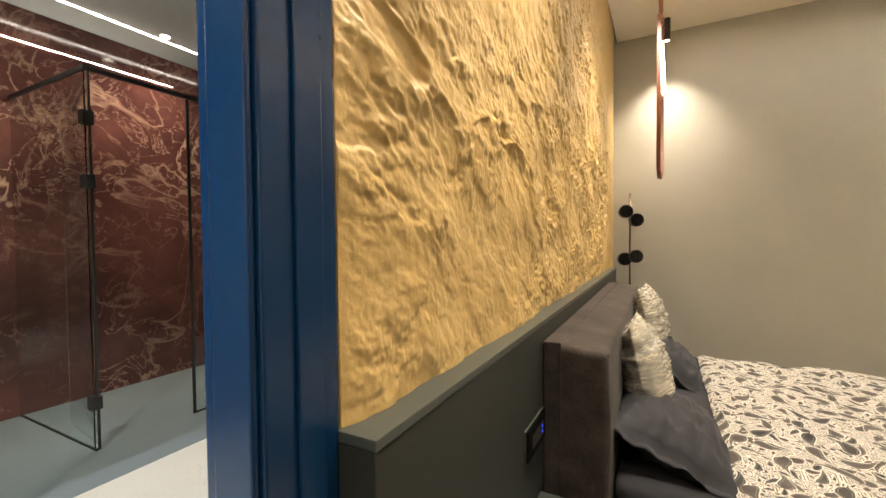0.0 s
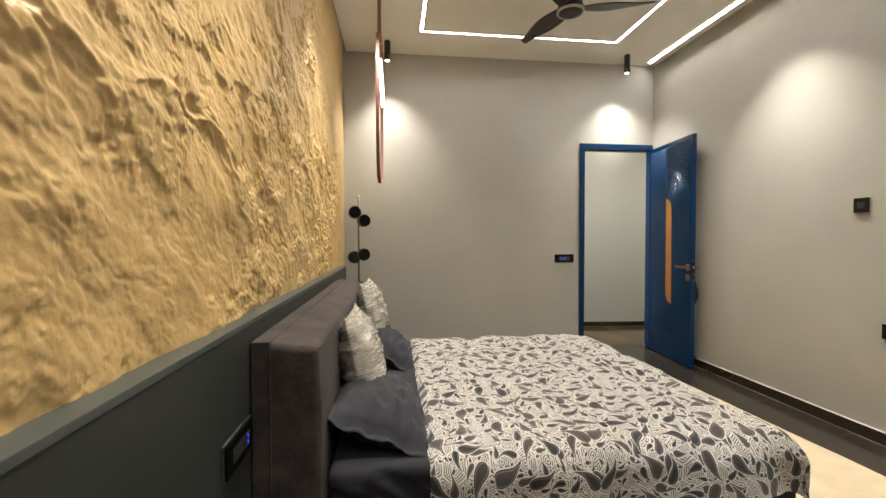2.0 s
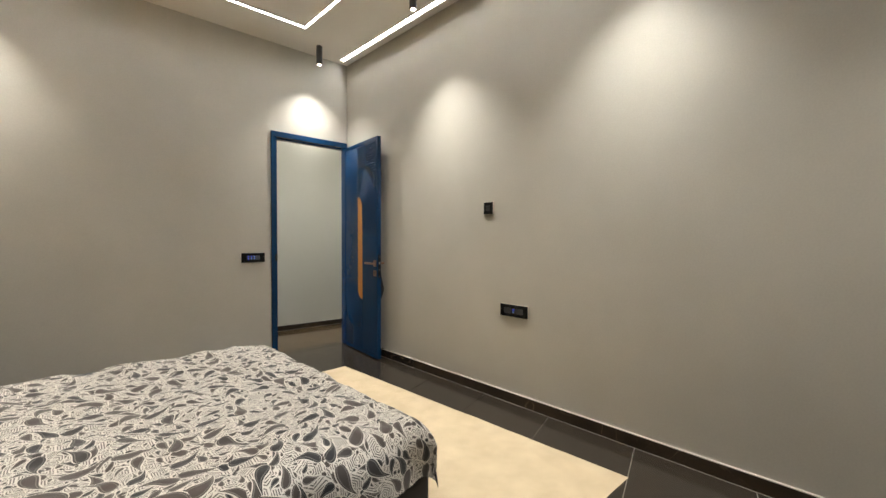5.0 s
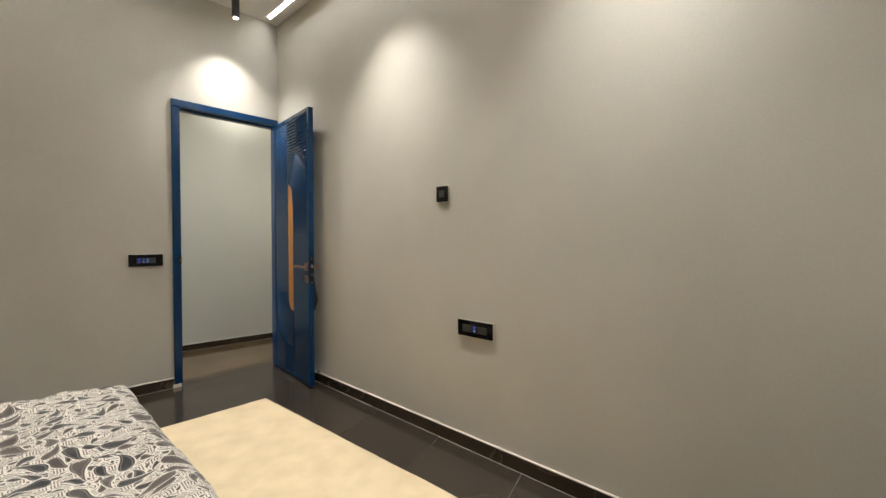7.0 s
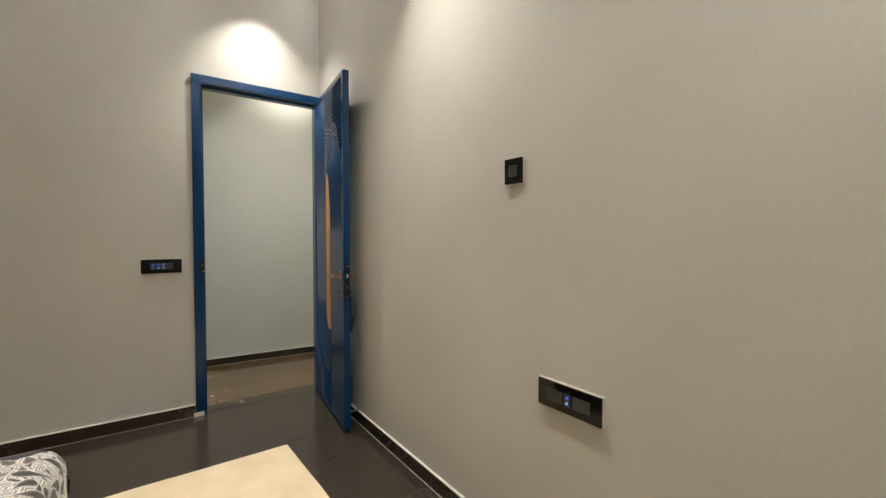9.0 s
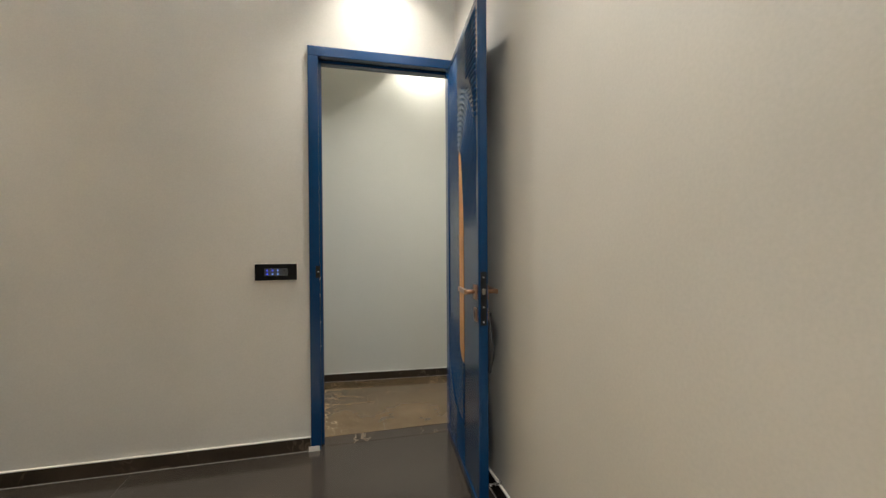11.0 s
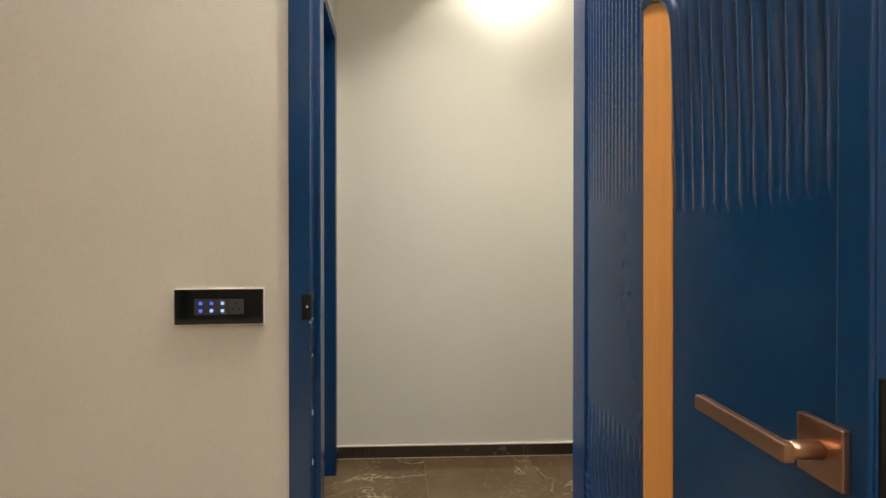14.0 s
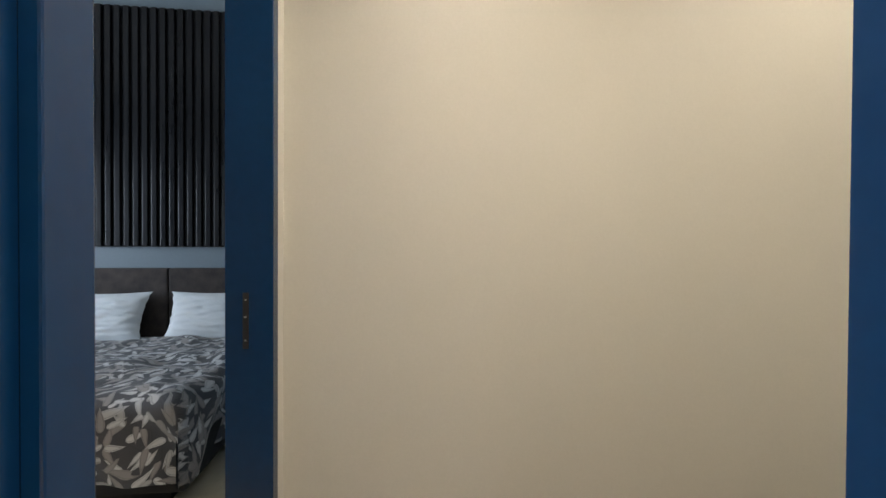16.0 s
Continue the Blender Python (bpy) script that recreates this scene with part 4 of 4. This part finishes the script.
def duvet():
    """A wrinkled quilt over the foot two thirds, hanging over three sides."""
    x0, x1 = 0.915, 2.365
    y0, y1 = 1.625, 3.42
    nu, nv = 190, 220
    hang_foot, hang_near, hang_far = 0.17, 0.185, 0.12
    su = np.linspace(0, x1 - x0 + hang_foot, nu)
    sv = np.linspace(-hang_near, y1 - y0 + hang_far, nv)
    U, V = np.meshgrid(su, sv)
    r = 0.075

    def fold(s, length):
        """Across and down for a cloth that runs flat to length, then bends over a rounded edge."""
        over = s - (length - r)
        arc = np.clip(over, 0, r * math.pi / 2)
        a = arc / r
        flat = np.minimum(s, length - r) + r * np.sin(a)
        drop = r * (1 - np.cos(a)) + np.clip(over - r * math.pi / 2, 0, None)
        return flat, drop
    ax, dx = fold(U, x1 - x0)
    width = y1 - y0
    far, dfar = fold(V, width)
    near_flat, dnear = fold(width - V, width)
    ay = np.where(V > width / 2, far, width - near_flat)
    dy = np.where(V > width / 2, dfar, dnear)
    drop = np.maximum(dx, dy) + 0.30 * np.minimum(dx, dy)
    X, Y = x0 + ax, y0 + ay
    wrinkle = 0.020 * clouds(U * 2.6 + 3, V * 2.2 + 5, 3) + 0.011 * ridges(U * 3.2 + 0.6 * V + 8, V * 2.4, 3) + 0.004 * clouds(U * 11, V * 9 + 4, 2)
    calm = np.clip(drop / 0.12, 0, 1)
    wave = 0.022 * np.sin(U * 13 + 2 * clouds(U * 2, V * 2, 2)) * np.clip(dy / 0.2, 0, 1) + 0.018 * np.sin(V * 12) * np.clip(dx / 0.2, 0, 1)
    Z = 0.503 + wrinkle * (1 - 0.7 * calm) - drop
    Y = Y + np.where(V > width / 2, 1, -1) * np.where(dy > 0.01, 0.022 + wave, 0) * np.clip(dy / 0.08, 0, 1)
    X = X + np.where(dx > 0.01, 0.022 + wave, 0) * np.clip(dx / 0.08, 0, 1)
    edge = np.clip(1 - U / 0.035, 0, 1)
    Z = Z - 0.022 * edge * edge * (drop < 0.02)
    pts = np.stack((X, Y, Z), -1)
    d = empty("duvet", pose(0, 0, 0), "crumpled white duvet printed with grey paisleys on the bed", "duvet")
    du, dv = np.gradient(pts, axis=1), np.gradient(pts, axis=0)
    normal = np.cross(du, dv)
    normal /= np.linalg.norm(normal, axis=-1, keepdims=True) + 1e-9
    rim = np.minimum(np.minimum(U - su[0], su[-1] - U), np.minimum(V - sv[0], sv[-1] - V))
    puff = 0.016 * np.clip(rim / 0.02, 0, 1)[..., None] ** 0.5
    top = new("cover", grid_mesh("cover", pts, M_DUVET, np.stack((U, V), -1)))
    top.parent = d
    under = new("lining", grid_mesh("lining", pts - normal * (0.001 + puff), M_SHEET))
    under.parent = d
    tagged(under, "plain charcoal lining seen at the hanging corner")
    k = 12
    strip = np.stack([pts[:, :k]], 0)[0] + normal[:, :k] * 0.003
    hem = new("hem", grid_mesh("hem", strip, M_DUVET, np.stack((U, V), -1)[:, :k]))
    hem.parent = d


duvet()


def cushion(name, at, w, h, thick, material, label, category, flange=0.0, seed=0.0, slump=0.0, group=""):
    """A filled cushion in its own x-z plane with pointed corners, both faces in one closed sheet."""
    n = 48
    s = np.linspace(-1, 1, n)
    A, B = np.meshgrid(s, s)
    ex = A * (1 - 0.085 * (1 - B * B) * np.abs(A) ** 3)
    ez = B * (1 - 0.085 * (1 - A * A) * np.abs(B) ** 3)
    inner = 1 - flange
    fa, fb = np.clip(np.abs(A) / inner, 0, 1), np.clip(np.abs(B) / inner, 0, 1)
    puff = (1 - fa ** 2.4) ** 0.55 * (1 - fb ** 2.4) ** 0.55
    wr = clouds(A * 2.4 + seed, B * 5.0 + seed * 2, 3)
    fold = ridges(A * 1.2 + seed, B * 4.2 + seed, 2) - 1.0
    t = thick / 2 * puff * (1 + 0.16 * wr) + 0.006 * fold * np.sqrt(puff) + 0.0015 * clouds(A * 7 + seed, B * 7, 2)
    droop = 0.014 * clouds(A * 3.1 + seed, B * 3.1 + 5, 2) * (1 - puff) * (flange > 0.08)
    X = ex * w / 2 + 0.008 * wr * (1 - puff)
    Zc = ez * h / 2 - slump * (1 - B) * puff * 0.05
    front = np.stack((X, -t - 0.0015 + droop, Zc), -1)
    back = np.stack((X, t * 0.9 + 0.0015 + droop, Zc), -1)
    bm = bmesh.new()
    grids = []
    for g in (front, back):
        grids.append([[bm.verts.new(g[i, j]) for j in range(n)] for i in range(n)])
    for g in grids:
        for i in range(n - 1):
            for j in range(n - 1):
                bm.faces.new((g[i][j], g[i][j + 1], g[i + 1][j + 1], g[i + 1][j]))
    f, b = grids
    ring = [(0, j) for j in range(n - 1)] + [(i, n - 1) for i in range(n - 1)] + [(n - 1, j) for j in range(n - 1, 0, -1)] + [(i, 0) for i in range(n - 1, 0, -1)]
    for k in range(len(ring)):
        (i, j), (p, q) = ring[k], ring[(k + 1) % len(ring)]
        bm.faces.new((f[i][j], f[p][q], b[p][q], b[i][j]))
    ob = part(name, bm, material, None, label, True, at)
    return tagged(ob, "", category, group)


# near pair and far pair; local -y is a cushion's face
cushion("pillow", pose(0.735, 2.02, 0.545, -66, 0, 90), 0.68, 0.47, 0.21, M_SHEET, "charcoal cotton pillow propped against the headboard", "pillow", 0.13, 2.0, group="bed pillows")
cushion("pillow", pose(0.735, 2.99, 0.565, -54, 0, 90), 0.62, 0.46, 0.21, M_SHEET, "charcoal cotton pillow on the far side of the bed", "pillow", 0.12, 6.0, group="bed pillows")
cushion("throw_cushion", pose(0.640, 2.165, 0.708, -12, 0, 90 - 1), 0.43, 0.49, 0.20, M_SILVER, "crushed silver satin cushion leaning on the headboard", "cushion", 0.03, 3.0, group="silver cushions")
cushion("throw_cushion", pose(0.640, 3.05, 0.795, -13, 0, 90 - 4), 0.43, 0.42, 0.18, M_SILVER, "crushed silver satin cushion behind the dark pillow", "cushion", 0.03, 8.0, group="silver cushions")


def nightstand(y0, y1, label):
    s = empty("nightstand", pose(0, 0, 0), label, "nightstand", "pair of nightstands")
    part("body", box(0.345, 0.745, y0 + 0.004, y1 - 0.004, 0.14, 0.433, 0.004), M_STAND, s)
    part("top", box(0.342, 0.750, y0, y1, 0.434, 0.455, 0.003), M_STAND, s, "smooth grey-green top")
    part("drawer", box(0.745, 0.757, y0 + 0.012, y1 - 0.012, 0.16, 0.420, 0.003), M_STAND, s)
    part("plinth", box(0.36, 0.70, y0 + 0.03, y1 - 0.03, 0.0, 0.14, 0.002), M_BLACK, s)


nightstand(0.98, 1.515, "grey-green laminate nightstand beside the headboard")
nightstand(3.66, 4.19, "grey-green laminate nightstand on the far side of the bed")


def rug():
    nx, ny = 60, 80
    gx, gy = np.meshgrid(np.linspace(0, 1, nx), np.linspace(0, 1, ny))
    # the rug lies a little askew
    x = 0.95 + gx * (3.435 - 0.95 - gy * 0.125) + 0.004 * lattice(gy * 9, gx * 3)
    y = 1.265 + gy * (3.945 - 1.265 - (1 - gx) * 0.05) + 0.004 * lattice(gx * 8 + 3, gy * 2)
    edge = np.minimum(np.minimum(gx, 1 - gx) * 2.5, np.minimum(gy, 1 - gy) * 2.7)
    z = 0.0035 + 0.0115 * np.clip(edge / 0.02, 0, 1) ** 0.5 + 0.0015 * clouds(x * 6, y * 6, 2)
    ob = new("rug", grid_mesh("rug", np.stack((x, y, z), -1), M_RUG))
    tagged(ob, "plain cream short-pile rug under the bed", "rug")


rug()

# ---- bathroom things ----
def shower():
    s = empty("shower_enclosure", pose(0, 0, 0), "black-framed glass shower enclosure with an open glass door", "shower enclosure")
    X, Y, T = -2.42, 1.395, 2.385
    part("top_bar", box(BX, X + 0.012, Y - 0.012, Y + 0.012, T - 0.03, T, 0.002), M_BLACK, s)
    part("top_bar", box(X - 0.012, X + 0.012, Y + 0.012, 3.5, T - 0.03, T, 0.002), M_BLACK, s)
    part("bottom_bar", box(BX, X + 0.012, Y - 0.009, Y + 0.009, -0.006, 0.012, 0.002), M_BLACK, s)
    part("post", box(X - 0.008, X + 0.008, 2.005, 2.023, -0.005, T - 0.031, 0.002), M_BLACK, s)
    part("bottom_bar", box(X - 0.009, X + 0.009, 2.024, 3.5, -0.006, 0.012, 0.002), M_BLACK, s)
    part("corner_post", box(X - 0.006, X + 0.006, Y + 0.012, Y + 0.024, 0.0, T - 0.031, 0.001), M_BLACK, s)
    for b in (box(BX, X - 0.012, Y - 0.004, Y + 0.004, 0.013, T - 0.031), box(X - 0.004, X + 0.004, 2.025, 3.49, 0.013, T - 0.031)):
        g = part("pane", b, M_GLASS, s, "clear smoked glass pane")
        g.visible_shadow = False
    d = part("door_pane", box(0.0, 0.60, -0.004, 0.004, 0.02, T - 0.04), M_GLASS, s, "glass shower door swung inward", at=pose(X - 0.03, Y + 0.03, 0, 0, 0, 172))
    d.visible_shadow = False
    part("door_edge", box(-0.008, 0.0, -0.007, 0.007, 0.02, 1.66, 0.001), M_BLACK, d)
    for z in (0.30, 1.677, 2.07):
        part("hinge", box(X - 0.045, X + 0.020, Y - 0.022, Y + 0.035, z - 0.042, z + 0.042, 0.003), M_BLACK, s, "square black hinge")


shower()


def bath_light(name, b, label, category, material=M_LED):
    l = empty(name, pose(0, 0, 0), label, category)
    part("diffuser", b, material, l)


bath_light("led_strip", box(-3.180, -3.165, 0.4, 3.3, 3.054, 3.0595), "warm white light line in the bathroom ceiling", "light strip", M_BATHLED)
bath_light("led_strip", box(BX + 0.0005, BX + 0.006, 0.2, 2.55, 2.8055, 2.8090), "thin light line on the marble wall", "light strip", M_BATHLED)


def downlight(x, y, z, watts, label, size=100, colour=WARM, fade=0.7):
    d = empty("downlight", pose(x, y, z), label, "downlight", "recessed downlights")
    part("ring", rod((0, 0, -0.0005), (0, 0, -0.006), 0.045, 24), M_PALE, d)
    part("lens", rod((0, 0, -0.006), (0, 0, -0.009), 0.034, 24), M_LENS, d, "glowing lens")
    lamp = bpy.data.lights.new("down_light", "SPOT")
    lamp.energy, lamp.color, lamp.spot_size, lamp.spot_blend, lamp.shadow_soft_size = watts, colour, radians(size), fade, 0.03
    new("down_light", lamp).matrix_basis = pose(x, y, z - 0.012)


downlight(-3.07, 2.23, 3.06, 105, "small recessed downlight in the bathroom ceiling", 140)
# Out of view, added to brighten the white floor and blue jamb.
downlight(-0.75, -0.35, 3.06, 360, "unseen downlight added over the white bathroom floor", 130, (0.86, 0.94, 1.0))
downlight(3.83, 5.79, 2.99, CORRIDOR_WATT * 0.40, "recessed downlight washing the corridor wall", 112, WARM, 0.35)
# The next two downlights are out of view, added as fill for the corridor.
downlight(3.35, 5.02, 2.99, CORRIDOR_WATT * 0.72, "unseen downlight added to even out the corridor light", 126, WARM, 1.0)
downlight(4.9, 5.15, 2.99, CORRIDOR_WATT * 0.4, "unseen fill downlight added further along the corridor", 120)


# ---- second bedroom things ----
def slat_panel():
    p = empty("slat_panel", pose(0, 0, 0), "black fluted timber panel above the second bed", "wall panel")
    part("backing", box(-0.4, 2.55, 8.185, 8.2195, 1.205, 3.235, 0.002), M_SLAT, p)
    x = -0.38
    while x < 2.53:
        part("slat", box(x, x + 0.042, 8.160, 8.1848, 1.21, 3.23, 0.005), M_SLAT, p)
        x += 0.072


slat_panel()


def second_bed():
    b = empty("bed", pose(0, 0, 0), "second bed with a dark split headboard", "bed")
    part("base", box(0.30, 2.30, 6.42, 8.10, 0.08, 0.26, 0.01), M_BASE, b)
    part("plinth", box(0.4, 2.2, 6.5, 8.05, 0.0, 0.08), M_BASE, b)
    for x0, x1 in ((0.24, 1.363), (1.372, 2.40)):
        part("headboard_panel", box(x0, x1, 8.10, 8.184, 0.10, 1.025, 0.014), M_VELVET, b, "dark padded headboard panel")
    part("mattress", box(0.32, 2.28, 6.44, 8.095, 0.26, 0.46, 0.04), M_LINEN, b, "white mattress")
    nu, nv = 90, 90
    U, V = np.meshgrid(np.linspace(-0.36, 1.98 + 0.36, nu), np.linspace(-0.36, 1.28, nv))
    r = 0.07

    def lap(s, lo, hi):
        c = np.clip(s, lo + r, hi - r)
        over = np.abs(s - c)
        a = np.clip(over / r, 0, math.pi / 2)
        return c + np.sign(s - c) * r * np.sin(a), r * (1 - np.cos(a)) + np.clip(over - r * math.pi / 2, 0, None)
    ax, dx = lap(U, 0, 1.98)
    ay, dy = lap(V, 0, 5)
    drop = np.maximum(dx, dy)
    w = 0.022 * clouds(U * 2.4, V * 2.6, 3) + 0.012 * ridges(U * 2, V * 4 + 0.4 * U, 2)
    drape = np.where(drop > 0.02, 0.02 + 0.02 * np.sin((U + V) * 14), 0)
    pts = np.stack((0.31 + ax + np.sign(U - 1) * drape * (dx >= dy), 6.42 + ay - drape * (dy > dx), np.maximum(0.515 + w - drop, 0.10)), -1)
    q = empty("duvet", pose(0, 0, 0), "dark duvet printed with pale leaves on the second bed", "duvet")
    top = new("cover", grid_mesh("cover", pts, M_FLORAL, np.stack((U, V), -1)))
    top.parent = q
    inner = pts + np.stack((0.016 * np.sign(1 - U) * (dx > 0.02), 0.016 * (dy > 0.02), -0.016 * (drop < 0.05)), -1)
    under = new("lining", grid_mesh("lining", inner, M_SHEET))
    under.parent = q
    tagged(under, "plain dark lining of the duvet")


second_bed()
cushion("pillow", pose(0.92, 7.95, 0.645, -24, 0, 0), 0.72, 0.42, 0.15, M_LINEN, "white pillow leaning on the dark headboard", "pillow", 0.05, 4.0, group="white pillows")
cushion("pillow", pose(1.80, 7.95, 0.645, -24, 0, 0), 0.72, 0.42, 0.15, M_LINEN, "white pillow on the second bed", "pillow", 0.05, 9.0, group="white pillows")

# No window is in view; this area lamp adds the dim bluish fill.
bedroom_fill_light = bpy.data.lights.new("bedroom_fill_light", "AREA")
bedroom_fill_light.shape, bedroom_fill_light.size, bedroom_fill_light.size_y, bedroom_fill_light.energy, bedroom_fill_light.color = "RECTANGLE", 1.35, 1.35, 75, COOL
new("bedroom_fill_light", bedroom_fill_light).matrix_basis = pose(-1.66, 6.5, 1.6, 0, -90, 0)

# ---- floor pieces, last ----
TILE_MESH = {}


def tile_piece(x0, x1, low, high, material, key=None, g=0.0022):
    """A slab between two lines across the floor; low and high give y at its two sides."""
    if key is None or key not in TILE_MESH:
        w = x1 - x0
        corners = ((g, low[0] + g), (w - g, low[1] + g), (w - g, high[1] - g), (g, high[0] - g))
        y0 = low[0]
        bm = bmesh.new()
        under = [bm.verts.new((a, b - y0, -0.013)) for a, b in corners]
        top = [bm.verts.new((a, b - y0, 0.0)) for a, b in corners]
        bm.faces.new(top)
        for i in range(4):
            j = (i + 1) % 4
            bm.faces.new((under[i], under[j], top[j], top[i]))
        me = mesh_of("tile", bm, material)
        if key is not None:
            TILE_MESH[key] = me
    else:
        me = TILE_MESH[key]
    ob = new("tile", me)
    ob.location = (x0, low[0], 0)
    ob.parent = floor


# bedroom: charcoal slabs whose cross joints run a little askew, and a straight border row at the door
SKEW = 0.30
ROWS = [2.50 + 0.59 * k for k in range(-8, 2)] + [3.67]
for x0 in (XR - 3.6, XR - 1.8):
    x1 = x0 + 1.8
    a, b = SKEW * (x0 - 3.6), SKEW * (x1 - 3.6)
    for c in ROWS[:-1]:
        tile_piece(x0, x1, (c + a, c + b), (c + 0.59 + a, c + 0.59 + b), M_TILE, "slab")
    tile_piece(x0, x1, (3.68 + a, 3.68 + b), (4.06 + a, 4.06 + b), M_TILE, "short slab")
    tile_piece(x0, x1, (4.06 + a, 4.06 + b), (4.755, 4.755), M_TILE)
tile_piece(2.90, 3.77, (4.756, 4.756), (4.878, 4.878), M_SKIRT)
for ix in range(4):
    for k in range(2):
        x0, y0 = 2.75 + 0.6 * ix, 4.880 + 0.6 * k
        tile_piece(x0, x0 + 0.6, (y0, y0), (y0 + 0.6, y0 + 0.6), M_BROWN, "corridor slab", 0.0004)
